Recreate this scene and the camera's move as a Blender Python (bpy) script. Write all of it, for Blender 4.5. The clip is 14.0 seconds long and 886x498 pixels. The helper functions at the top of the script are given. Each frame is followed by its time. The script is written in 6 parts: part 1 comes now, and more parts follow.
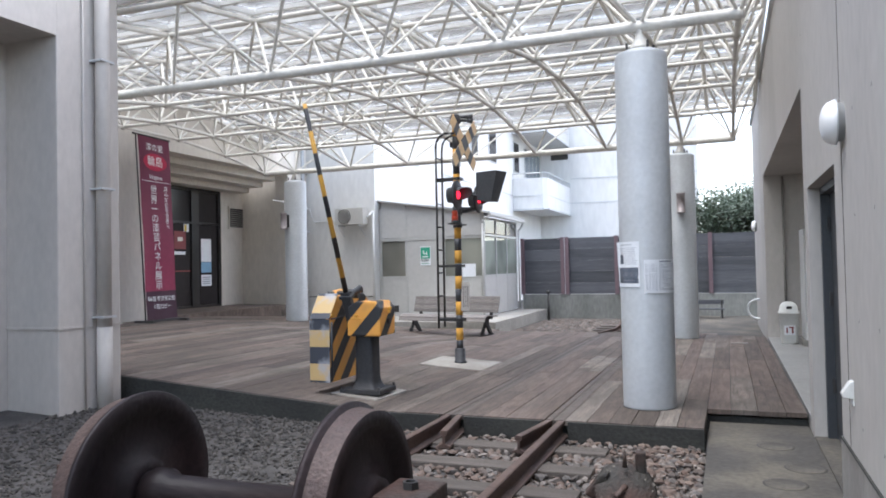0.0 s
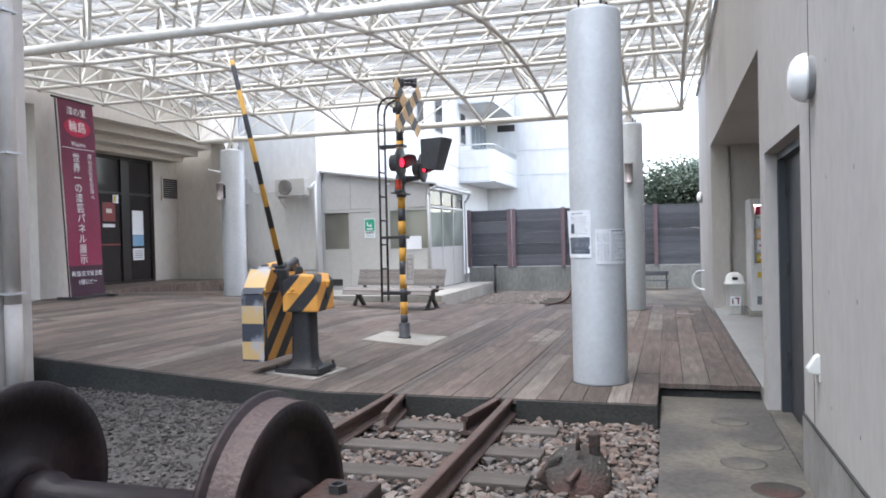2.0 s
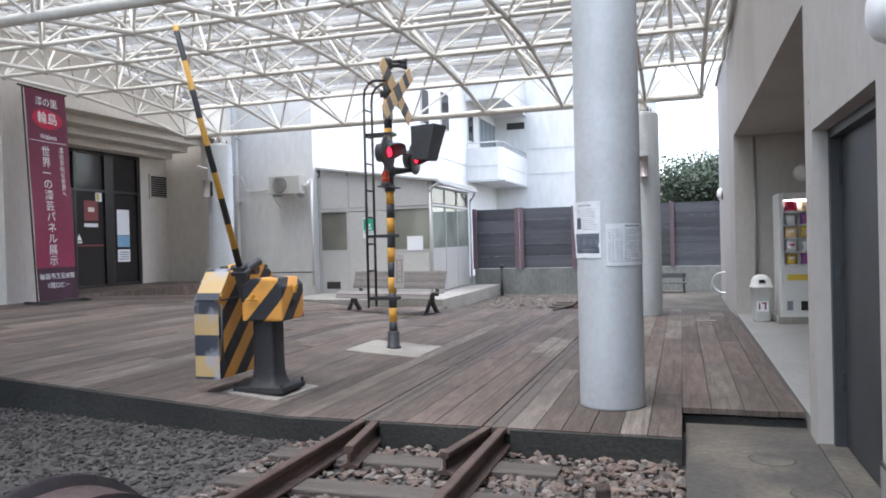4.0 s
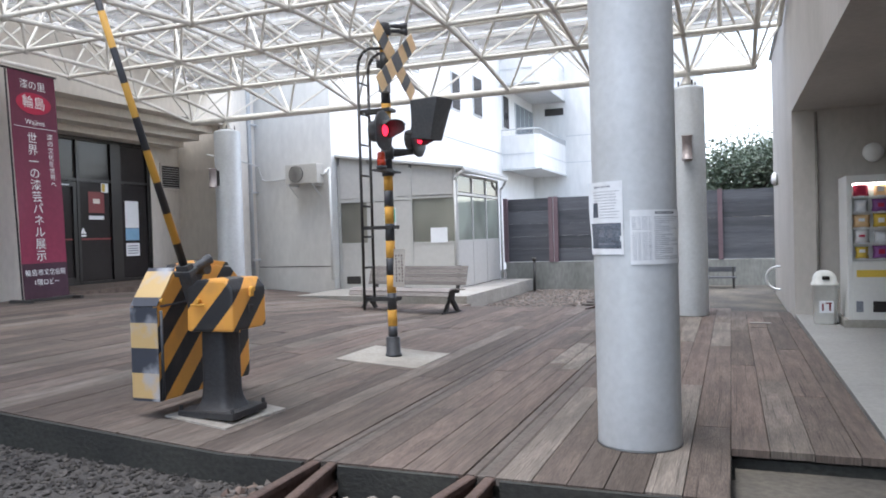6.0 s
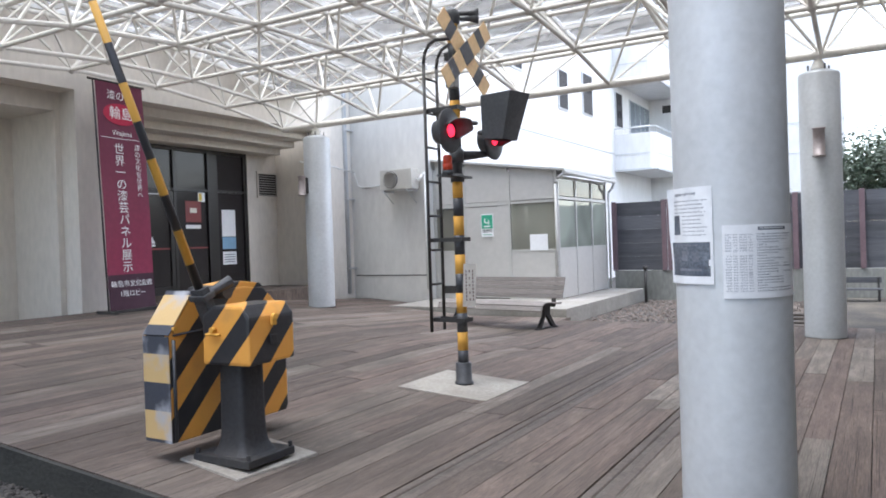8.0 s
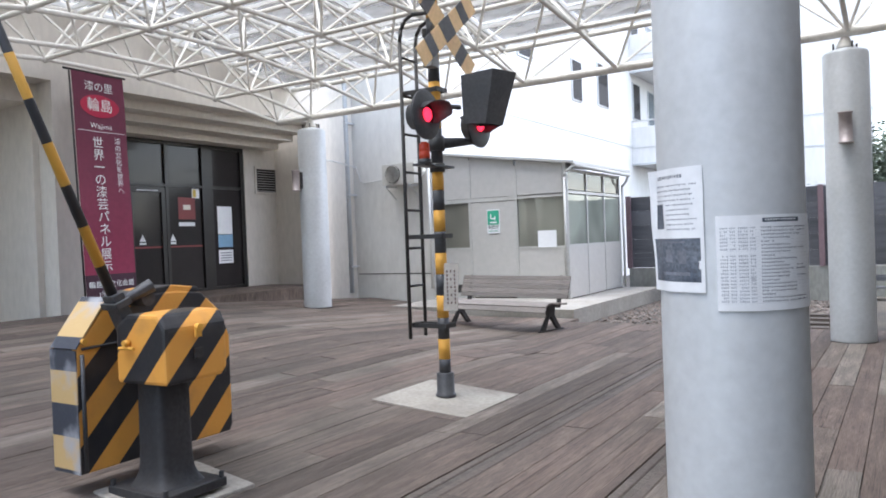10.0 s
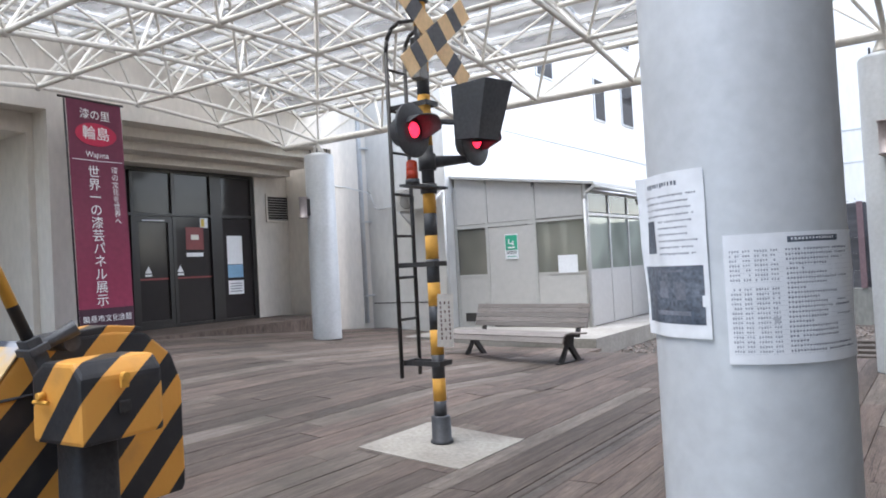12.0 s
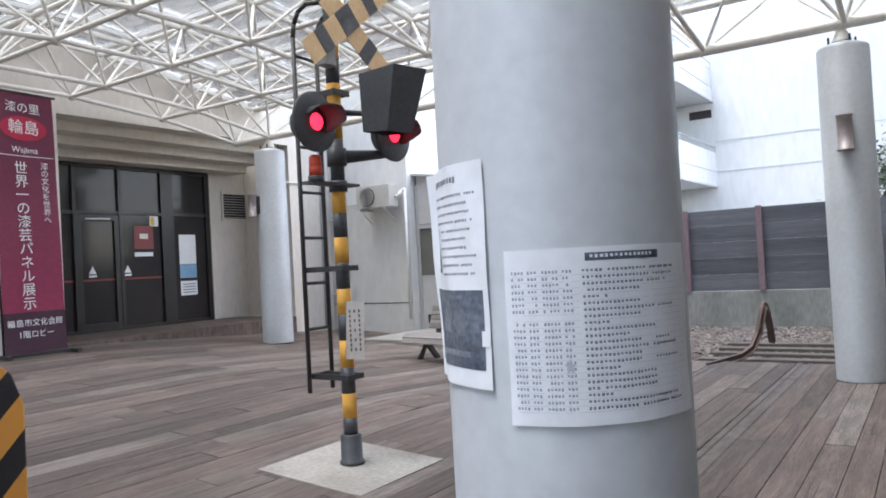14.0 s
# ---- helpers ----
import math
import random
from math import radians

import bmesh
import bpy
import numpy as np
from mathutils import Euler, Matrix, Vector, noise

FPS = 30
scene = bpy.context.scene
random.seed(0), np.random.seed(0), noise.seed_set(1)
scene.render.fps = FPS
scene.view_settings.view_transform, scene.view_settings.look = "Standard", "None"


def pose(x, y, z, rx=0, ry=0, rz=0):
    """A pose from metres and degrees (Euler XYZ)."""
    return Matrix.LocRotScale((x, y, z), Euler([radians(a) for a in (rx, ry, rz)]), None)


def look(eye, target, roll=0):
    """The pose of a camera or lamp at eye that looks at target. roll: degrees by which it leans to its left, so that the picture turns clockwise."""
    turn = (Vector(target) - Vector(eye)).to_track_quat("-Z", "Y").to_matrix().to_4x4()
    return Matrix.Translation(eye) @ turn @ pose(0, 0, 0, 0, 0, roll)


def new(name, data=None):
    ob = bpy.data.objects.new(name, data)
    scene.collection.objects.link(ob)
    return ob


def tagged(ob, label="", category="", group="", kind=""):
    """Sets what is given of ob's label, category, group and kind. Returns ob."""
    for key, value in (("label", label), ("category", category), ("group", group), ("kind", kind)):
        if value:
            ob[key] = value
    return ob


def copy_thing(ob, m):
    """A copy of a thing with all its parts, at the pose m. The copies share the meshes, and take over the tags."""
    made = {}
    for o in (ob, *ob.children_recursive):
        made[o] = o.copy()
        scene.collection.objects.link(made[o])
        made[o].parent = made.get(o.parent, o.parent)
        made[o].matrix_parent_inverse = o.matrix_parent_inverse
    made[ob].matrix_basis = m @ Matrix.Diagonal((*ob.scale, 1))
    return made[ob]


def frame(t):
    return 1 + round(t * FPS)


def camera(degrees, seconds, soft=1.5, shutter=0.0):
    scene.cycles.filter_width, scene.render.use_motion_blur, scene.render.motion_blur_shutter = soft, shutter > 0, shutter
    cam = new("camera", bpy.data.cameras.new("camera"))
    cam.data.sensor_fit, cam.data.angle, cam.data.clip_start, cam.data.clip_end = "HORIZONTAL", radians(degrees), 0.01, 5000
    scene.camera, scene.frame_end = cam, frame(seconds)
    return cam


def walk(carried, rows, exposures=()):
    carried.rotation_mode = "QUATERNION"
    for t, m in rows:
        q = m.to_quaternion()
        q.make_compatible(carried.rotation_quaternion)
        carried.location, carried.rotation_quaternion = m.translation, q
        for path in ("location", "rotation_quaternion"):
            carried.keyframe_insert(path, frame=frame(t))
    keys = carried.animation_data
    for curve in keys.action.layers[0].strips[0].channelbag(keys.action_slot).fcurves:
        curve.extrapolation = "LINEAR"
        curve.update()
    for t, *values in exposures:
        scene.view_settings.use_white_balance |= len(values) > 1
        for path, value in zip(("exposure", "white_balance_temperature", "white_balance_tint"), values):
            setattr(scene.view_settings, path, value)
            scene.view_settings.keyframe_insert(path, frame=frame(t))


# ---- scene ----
cam = camera(61.8, 14.0, soft=1.8)
PATH = [
    (0, (0.02, -0.154, 1.701), (-0.695, 1.713, 1.751), -1.2),
    (0.5, (0.052, -0.097, 1.698), (-0.661, 1.771, 1.724), -1.4),
    (1, (0.098, -0.032, 1.68), (-0.571, 1.852, 1.681), -1.3),
    (1.5, (0.023, 0.082, 1.653), (-0.59, 1.986, 1.636), -1.2),
    (2, (-0.096, 0.292, 1.671), (-0.677, 2.205, 1.646), -1.4),
    (2.5, (-0.094, 0.55, 1.676), (-0.638, 2.474, 1.655), -1.2),
    (3, (-0.102, 0.798, 1.666), (-0.648, 2.722, 1.638), -1.4),
    (3.2, (-0.127, 0.914, 1.643), (-0.694, 2.832, 1.623), -1.6),
    (5.3, (-0.209, 2.311, 1.62), (-0.862, 4.201, 1.591), -1.7),
    (5.5, (-0.217, 2.455, 1.619), (-0.887, 4.339, 1.586), -2.0),
    (6, (-0.174, 2.758, 1.622), (-0.9, 4.621, 1.583), -1.7),
    (6.5, (-0.202, 3.082, 1.695), (-1.023, 4.905, 1.657), -1.6),
    (7, (-0.181, 3.33, 1.71), (-1.075, 5.118, 1.674), -1.7),
    (7.5, (-0.123, 3.575, 1.727), (-1.074, 5.334, 1.703), -1.7),
    (7.7, (-0.132, 3.675, 1.714), (-1.116, 5.416, 1.695), -1.8),
    (9.8, (-0.148, 4.571, 1.694), (-1.213, 6.264, 1.663), -2.3),
    (10, (-0.177, 4.648, 1.693), (-1.241, 6.341, 1.666), -2.2),
    (10.5, (-0.209, 4.863, 1.687), (-1.304, 6.537, 1.669), -2.3),
    (11, (-0.169, 5.045, 1.711), (-1.271, 6.714, 1.706), -2.1),
    (11.5, (-0.194, 5.202, 1.696), (-1.301, 6.868, 1.713), -2.4),
    (12, (-0.259, 5.357, 1.695), (-1.39, 7.006, 1.742), -3.1),
    (12.5, (-0.245, 5.517, 1.713), (-1.365, 7.173, 1.77), -3.7),
    (13, (-0.119, 5.715, 1.729), (-1.221, 7.383, 1.785), -4.3),
    (13.5, (-0.043, 5.915, 1.712), (-1.148, 7.581, 1.759), -3.9),
    (14, (-0.057, 6.093, 1.719), (-1.164, 7.758, 1.757), -3.1),
]
EXPO = 1.97
EXPOSED = ((0, 0.0), (1.0, 0.02), (1.5, 0.2), (2.0, 0.2), (2.6, 0.10), (3.2, 0.02), (5.5, 0.04), (6.5, 0.10), (7.5, 0.12), (10.0, 0.15), (10.5, 0.06), (11.0, 0.12), (11.5, 0.16), (12.5, 0.02), (13.0, -0.04), (13.5, 0.05), (14.0, 0.06))
walk(cam, [(t, look(eye, target, roll)) for t, eye, target, roll in PATH], [(t, EXPO + stops, 6270, 12) for t, stops in EXPOSED])

# ---------------------------------------------------------------- light
world = bpy.data.worlds.new("overcast_sky")
scene.world = world
world.use_nodes = True
wn, wl = world.node_tree.nodes, world.node_tree.links
sky = wn.new("ShaderNodeTexSky")
sky.sky_type = "NISHITA"
sky.sun_disc = False
sky.sun_elevation, sky.sun_rotation = radians(48), radians(60)
sky.dust_density = 1.0
desat = wn.new("ShaderNodeHueSaturation")
desat.inputs["Saturation"].default_value = 0.68
wl.new(sky.outputs[0], desat.inputs["Color"])
wl.new(desat.outputs[0], wn["Background"].inputs[0])
wn["Background"].inputs[1].default_value = 0.15
sun = new("sun", bpy.data.lights.new("sun", "SUN"))
sun.data.energy, sun.data.angle, sun.data.color = 1.2, radians(35), (1.0, 0.985, 0.965)
sun.matrix_world = look((0, 0, 30), (6, 8, 0))

# ---------------------------------------------------------------- materials


def mat(name, col, rough=0.6, metal=0.0, var=0.12, scale=6.0, bump=0.15, stain=0.0, col2=None, stretch=(1, 1, 1),
        rand=0.0, space="Object", bscale=None, spec=0.5):
    """A paint, stone, wood or metal with grain at two scales; rand: how far pieces differ from one another."""
    m = bpy.data.materials.new(name)
    m.use_nodes = True
    n, l = m.node_tree.nodes, m.node_tree.links
    b = n["Principled BSDF"]
    tc = n.new("ShaderNodeTexCoord")
    mp = n.new("ShaderNodeMapping")
    mp.inputs["Scale"].default_value = stretch
    l.new(tc.outputs[space], mp.inputs[0])
    if rand:
        oi = n.new("ShaderNodeObjectInfo")
        add = n.new("ShaderNodeVectorMath")
        add.operation = "MULTIPLY_ADD"
        l.new(oi.outputs["Random"], add.inputs[0])
        add.inputs[1].default_value = (37, 53, 29)
        l.new(mp.outputs[0], add.inputs[2])
        vec = add.outputs[0]
    else:
        vec = mp.outputs[0]
    fine = n.new("ShaderNodeTexNoise")
    fine.inputs["Scale"].default_value, fine.inputs["Detail"].default_value = scale * 6, 6
    big = n.new("ShaderNodeTexNoise")
    big.inputs["Scale"].default_value, big.inputs["Detail"].default_value = scale * 0.35, 5
    for t in (fine, big):
        l.new(vec, t.inputs[0])
    c1 = Vector(col[:3])
    c2 = Vector((col2 or [c * 0.6 for c in col])[:3])
    mixa = n.new("ShaderNodeMix")
    mixa.data_type = "RGBA"
    mixa.inputs[6].default_value, mixa.inputs[7].default_value = (*c1, 1), (*c2, 1)
    ra = n.new("ShaderNodeMapRange")
    ra.inputs[1].default_value, ra.inputs[2].default_value = 0.42, 0.75
    ra.inputs[4].default_value = min(1.0, var * 3 + stain)
    l.new(big.outputs[0], ra.inputs[0])
    l.new(ra.outputs[0], mixa.inputs[0])
    hsv = n.new("ShaderNodeHueSaturation")
    l.new(mixa.outputs[2], hsv.inputs["Color"])
    rv = n.new("ShaderNodeMapRange")
    rv.inputs[1].default_value, rv.inputs[2].default_value = 0.25, 0.75
    rv.inputs[3].default_value, rv.inputs[4].default_value = 1 - var, 1 + var
    l.new(fine.outputs[0], rv.inputs[0])
    val = rv.outputs[0]
    if rand:
        rr = n.new("ShaderNodeMapRange")
        rr.inputs[3].default_value, rr.inputs[4].default_value = 1 - rand, 1 + rand
        l.new(oi.outputs["Random"], rr.inputs[0])
        mu = n.new("ShaderNodeMath")
        mu.operation = "MULTIPLY"
        l.new(val, mu.inputs[0])
        l.new(rr.outputs[0], mu.inputs[1])
        val = mu.outputs[0]
    l.new(val, hsv.inputs["Value"])
    l.new(hsv.outputs[0], b.inputs["Base Color"])
    b.inputs["Metallic"].default_value = metal
    b.inputs["Specular IOR Level"].default_value = spec
    rg = n.new("ShaderNodeMapRange")
    rg.inputs[3].default_value, rg.inputs[4].default_value = max(0.03, rough - 0.12), min(1, rough + 0.12)
    l.new(big.outputs[0], rg.inputs[0])
    l.new(rg.outputs[0], b.inputs["Roughness"])
    if bump:
        bp = n.new("ShaderNodeBump")
        bp.inputs["Strength"].default_value, bp.inputs["Distance"].default_value = min(1, bump * 2), 0.01
        if bscale:
            bt = n.new("ShaderNodeTexNoise")
            bt.inputs["Scale"].default_value, bt.inputs["Detail"].default_value = bscale, 5
            l.new(vec, bt.inputs[0])
            l.new(bt.outputs[0], bp.inputs["Height"])
        else:
            l.new(fine.outputs[0], bp.inputs["Height"])
        l.new(bp.outputs[0], b.inputs["Normal"])
    return m


def glow(name, col, power):
    m = bpy.data.materials.new(name)
    m.use_nodes = True
    b = m.node_tree.nodes["Principled BSDF"]
    b.inputs["Base Color"].default_value = (*col, 1)
    b.inputs["Emission Color"].default_value = (*col, 1)
    b.inputs["Emission Strength"].default_value = power
    b.inputs["Roughness"].default_value = 0.25
    return m


def pane_glass(name, tint=(0.9, 0.95, 0.95), dirt=0.12, dirt_col=(0.8, 0.8, 0.78), grain=1.7):
    """A thin window pane: clear, with a mirror sheen and a film of dust."""
    m = bpy.data.materials.new(name)
    m.use_nodes = True
    n, l = m.node_tree.nodes, m.node_tree.links
    n.remove(n["Principled BSDF"])
    out = n["Material Output"]
    tr, gl, tl, df = (n.new("ShaderNodeBsdf" + k) for k in ("Transparent", "Glossy", "Translucent", "Diffuse"))
    tr.inputs[0].default_value = (*tint, 1)
    gl.inputs["Roughness"].default_value = 0.05
    tl.inputs[0].default_value = df.inputs[0].default_value = (*dirt_col, 1)
    fr = n.new("ShaderNodeFresnel")
    fr.inputs[0].default_value = 1.45
    m1, m2, m3 = (n.new("ShaderNodeMixShader") for _ in range(3))
    l.new(tl.outputs[0], m3.inputs[1])
    l.new(df.outputs[0], m3.inputs[2])
    tc, no, mr = n.new("ShaderNodeTexCoord"), n.new("ShaderNodeTexNoise"), n.new("ShaderNodeMapRange")
    no.inputs["Scale"].default_value = grain
    l.new(tc.outputs["Object"], no.inputs[0])
    mr.inputs[1].default_value, mr.inputs[2].default_value = 0.3, 0.7
    mr.inputs[3].default_value, mr.inputs[4].default_value = dirt * 0.5, dirt * 1.5
    l.new(no.outputs[0], mr.inputs[0])
    l.new(mr.outputs[0], m1.inputs[0])
    l.new(tr.outputs[0], m1.inputs[1])
    l.new(m3.outputs[0], m1.inputs[2])
    l.new(fr.outputs[0], m2.inputs[0])
    l.new(m1.outputs[0], m2.inputs[1])
    l.new(gl.outputs[0], m2.inputs[2])
    l.new(m2.outputs[0], out.inputs[0])
    return m


def plank_wood(name):
    """Weathered planks: each of its own tone, with grain, checks along it and damp patches across the deck."""
    m = bpy.data.materials.new(name)
    m.use_nodes = True
    n, l = m.node_tree.nodes, m.node_tree.links
    b = n["Principled BSDF"]
    tc, oi, geo = n.new("ShaderNodeTexCoord"), n.new("ShaderNodeObjectInfo"), n.new("ShaderNodeNewGeometry")
    ramp = n.new("ShaderNodeValToRGB")
    tones = ((0.0, (0.082, 0.065, 0.054)), (0.3, (0.115, 0.090, 0.075)), (0.55, (0.145, 0.109, 0.091)), (0.82, (0.152, 0.125, 0.105)), (1.0, (0.196, 0.170, 0.145)))
    for k, (p, c) in enumerate(tones):
        e = ramp.color_ramp.elements[k] if k < 2 else ramp.color_ramp.elements.new(p)
        e.position, e.color = p, (*c, 1)
    l.new(oi.outputs["Random"], ramp.inputs[0])

    def grain(stretch, detail, lo, hi, a, c):
        mp, sh, no, mr = n.new("ShaderNodeMapping"), n.new("ShaderNodeVectorMath"), n.new("ShaderNodeTexNoise"), n.new("ShaderNodeMapRange")
        mp.inputs["Scale"].default_value = stretch
        sh.operation = "MULTIPLY_ADD"
        sh.inputs[1].default_value = (37, 53, 29)
        l.new(tc.outputs["Object"], mp.inputs[0])
        l.new(oi.outputs["Random"], sh.inputs[0])
        l.new(mp.outputs[0], sh.inputs[2])
        no.inputs["Scale"].default_value, no.inputs["Detail"].default_value = 1.0, detail
        l.new(sh.outputs[0], no.inputs[0])
        mr.inputs[1].default_value, mr.inputs[2].default_value = lo, hi
        mr.inputs[3].default_value, mr.inputs[4].default_value = a, c
        l.new(no.outputs[0], mr.inputs[0])
        return mr.outputs[0]

    fine = grain((38, 26, 8), 7, 0.25, 0.75, 0.62, 1.38)
    check = grain((26, 2.2, 4), 5, 0.60, 0.68, 1.0, 0.45)
    worn = grain((3, 5, 2), 6, 0.40, 0.72, 0.85, 1.35)
    val = fine
    for q in (check, worn):
        mu = n.new("ShaderNodeMath")
        mu.operation = "MULTIPLY"
        l.new(val, mu.inputs[0])
        l.new(q, mu.inputs[1])
        val = mu.outputs[0]
    hs = n.new("ShaderNodeHueSaturation")
    l.new(ramp.outputs[0], hs.inputs["Color"])
    l.new(val, hs.inputs["Value"])
    damp, dm, mx = n.new("ShaderNodeTexNoise"), n.new("ShaderNodeMapRange"), n.new("ShaderNodeMix")
    damp.inputs["Scale"].default_value, damp.inputs["Detail"].default_value = 0.8, 7
    l.new(geo.outputs["Position"], damp.inputs[0])
    dm.inputs[1].default_value, dm.inputs[2].default_value, dm.inputs[4].default_value = 0.50, 0.72, 0.5
    l.new(damp.outputs[0], dm.inputs[0])
    mx.data_type = "RGBA"
    mx.inputs[7].default_value = (0.054, 0.050, 0.041, 1)
    l.new(dm.outputs[0], mx.inputs[0])
    l.new(hs.outputs[0], mx.inputs[6])
    l.new(mx.outputs[2], b.inputs["Base Color"])
    b.inputs["Roughness"].default_value = 0.8
    b.inputs["Specular IOR Level"].default_value = 0.35
    bp = n.new("ShaderNodeBump")
    bp.inputs["Strength"].default_value, bp.inputs["Distance"].default_value = 0.8, 0.008
    l.new(val, bp.inputs["Height"])
    l.new(bp.outputs[0], b.inputs["Normal"])
    return m


M_CONC = mat("fair_faced_concrete", (0.455, 0.428, 0.395), 0.75, var=0.07, scale=2.2, bump=0.08, stain=0.3, col2=(0.33, 0.308, 0.28), stretch=(1, 1, 0.5))
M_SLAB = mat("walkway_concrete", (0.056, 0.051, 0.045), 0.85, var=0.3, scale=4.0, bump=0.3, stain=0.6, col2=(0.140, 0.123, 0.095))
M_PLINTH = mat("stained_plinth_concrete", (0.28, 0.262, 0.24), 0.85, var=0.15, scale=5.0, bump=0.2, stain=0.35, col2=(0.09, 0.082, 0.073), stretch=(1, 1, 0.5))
M_PILLAR = mat("grey_beige_render", (0.50, 0.455, 0.405), 0.8, var=0.07, scale=2.4, bump=0.10, stain=0.15, col2=(0.40, 0.36, 0.32), stretch=(1, 1, 0.5))
M_BEIGE = mat("beige_render", (0.68, 0.635, 0.565), 0.8, var=0.07, scale=2.0, bump=0.10, col2=(0.56, 0.52, 0.46), stretch=(1, 1, 0.4))
M_GREYW = mat("pale_grey_render", (0.62, 0.61, 0.575), 0.75, var=0.07, scale=1.5, bump=0.08, col2=(0.51, 0.505, 0.48), stretch=(1, 1, 0.4))
M_WHITEB = mat("white_building_paint", (0.72, 0.71, 0.69), 0.7, stain=0.2, var=0.07, scale=0.8, bump=0.05, col2=(0.58, 0.57, 0.55), stretch=(1, 1, 0.3))
M_SHED = mat("grey_aluminium_panel", (0.45, 0.44, 0.415), 0.5, metal=0.05, var=0.05, scale=1.5, bump=0.02)
M_SHEDT = mat("pale_aluminium_trim", (0.44, 0.435, 0.41), 0.5, metal=0.1, var=0.06, scale=3, bump=0.03)
M_COL = mat("galvanised_column_steel", (0.49, 0.51, 0.52), 0.5, metal=0.12, var=0.07, scale=3.6, bump=0.05, stain=0.6, col2=(0.385, 0.397, 0.402))
M_TRUSS = mat("cream_painted_steel", (0.71, 0.685, 0.625), 0.5, var=0.12, scale=4, bump=0.05, col2=(0.47, 0.42, 0.34))
M_PURLIN = mat("white_roof_bar", (0.74, 0.74, 0.72), 0.5, var=0.06, scale=3, bump=0.03)
M_WOOD = plank_wood("weathered_deck_plank")
M_WALLS = mat("stained_low_wall_concrete", (0.22, 0.22, 0.20), 0.85, var=0.2, scale=2.6, bump=0.25, stain=0.25, col2=(0.10, 0.105, 0.09), stretch=(1, 1, 0.4))
M_TILEF = mat("grey_recess_floor", (0.26, 0.255, 0.24), 0.7, var=0.12, scale=4, bump=0.1, col2=(0.17, 0.165, 0.155))
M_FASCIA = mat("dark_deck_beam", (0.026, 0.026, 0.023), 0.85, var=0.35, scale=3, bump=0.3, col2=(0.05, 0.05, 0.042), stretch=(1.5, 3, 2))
M_RUST = mat("rusty_rail_steel", (0.115, 0.075, 0.060), 0.65, metal=0.35, var=0.25, scale=6, bump=0.25, col2=(0.055, 0.040, 0.038))
M_RAILTOP = mat("worn_brown_rail_head", (0.098, 0.078, 0.065), 0.75, var=0.3, scale=6, bump=0.2, col2=(0.06, 0.046, 0.038))
M_WHEEL = mat("dark_rusted_wheel_steel", (0.011, 0.0075, 0.0085), 0.55, var=0.35, scale=5, bump=0.2, col2=(0.026, 0.014, 0.014), spec=0.28)
M_AXLE = mat("oily_brown_axle_steel", (0.010, 0.0075, 0.0085), 0.5, var=0.3, scale=6, bump=0.10, col2=(0.022, 0.0135, 0.012), spec=0.16, stretch=(0.4, 2, 2))
M_TREAD = mat("worn_wheel_tread", (0.070, 0.046, 0.039), 0.55, metal=0.25, var=0.35, scale=9, bump=0.35, col2=(0.04, 0.023, 0.020))
M_BLACK = mat("worn_black_paint", (0.042, 0.043, 0.047), 0.5, var=0.25, scale=6, bump=0.1, col2=(0.075, 0.075, 0.075))
M_YEL = mat("warning_yellow_paint", (0.68, 0.35, 0.06), 0.6, var=0.07, scale=5, bump=0.06, col2=(0.52, 0.26, 0.045), spec=0.3)
M_SIGNY = mat("faded_signal_yellow", (0.80, 0.55, 0.29), 0.5, var=0.10, scale=5, bump=0.05, col2=(0.62, 0.42, 0.22))
M_STEELD = mat("dark_steel", (0.05, 0.047, 0.045), 0.55, metal=0.4, var=0.2, scale=6, bump=0.1)
M_DARKGL = mat("dark_door_glass", (0.034, 0.031, 0.031), 0.10, var=0.05, scale=1, bump=0.0, spec=0.2)
M_FRAMED = mat("dark_door_frame", (0.03, 0.028, 0.026), 0.4, metal=0.3, var=0.1, scale=4, bump=0.02)
M_FENCE = mat("dark_stained_fence_board", (0.085, 0.087, 0.095), 0.75, var=0.3, scale=2.5, bump=0.3, col2=(0.045, 0.046, 0.052), stretch=(0.3, 4, 6), rand=0.3)
M_FPOST = mat("purple_brown_fence_post", (0.16, 0.105, 0.115), 0.7, var=0.15, scale=4, bump=0.2)
M_BENCH = mat("grey_weathered_bench_slat", (0.225, 0.20, 0.185), 0.75, var=0.25, scale=4, bump=0.2, stretch=(0.4, 5, 5), rand=0.15)
M_BANNER = mat("maroon_banner_cloth", (0.145, 0.022, 0.048), 0.8, var=0.10, scale=2.5, bump=0.04, col2=(0.17, 0.03, 0.06))
def two_tone(m, low, high, z0, z1):
    """A print that fades from one colour below to another above."""
    n, l = m.node_tree.nodes, m.node_tree.links
    tc, sp, mr, mx = n.new("ShaderNodeTexCoord"), n.new("ShaderNodeSeparateXYZ"), n.new("ShaderNodeMapRange"), n.new("ShaderNodeMix")
    l.new(tc.outputs["Object"], sp.inputs[0])
    l.new(sp.outputs["Z"], mr.inputs[0])
    mr.inputs[1].default_value, mr.inputs[2].default_value = z0, z1
    mx.data_type = "RGBA"
    mx.inputs[6].default_value, mx.inputs[7].default_value = (*low, 1), (*high, 1)
    l.new(mr.outputs[0], mx.inputs[0])
    hsv = next(q for q in n if q.bl_idname == "ShaderNodeHueSaturation")
    l.new(mx.outputs[2], hsv.inputs["Color"])


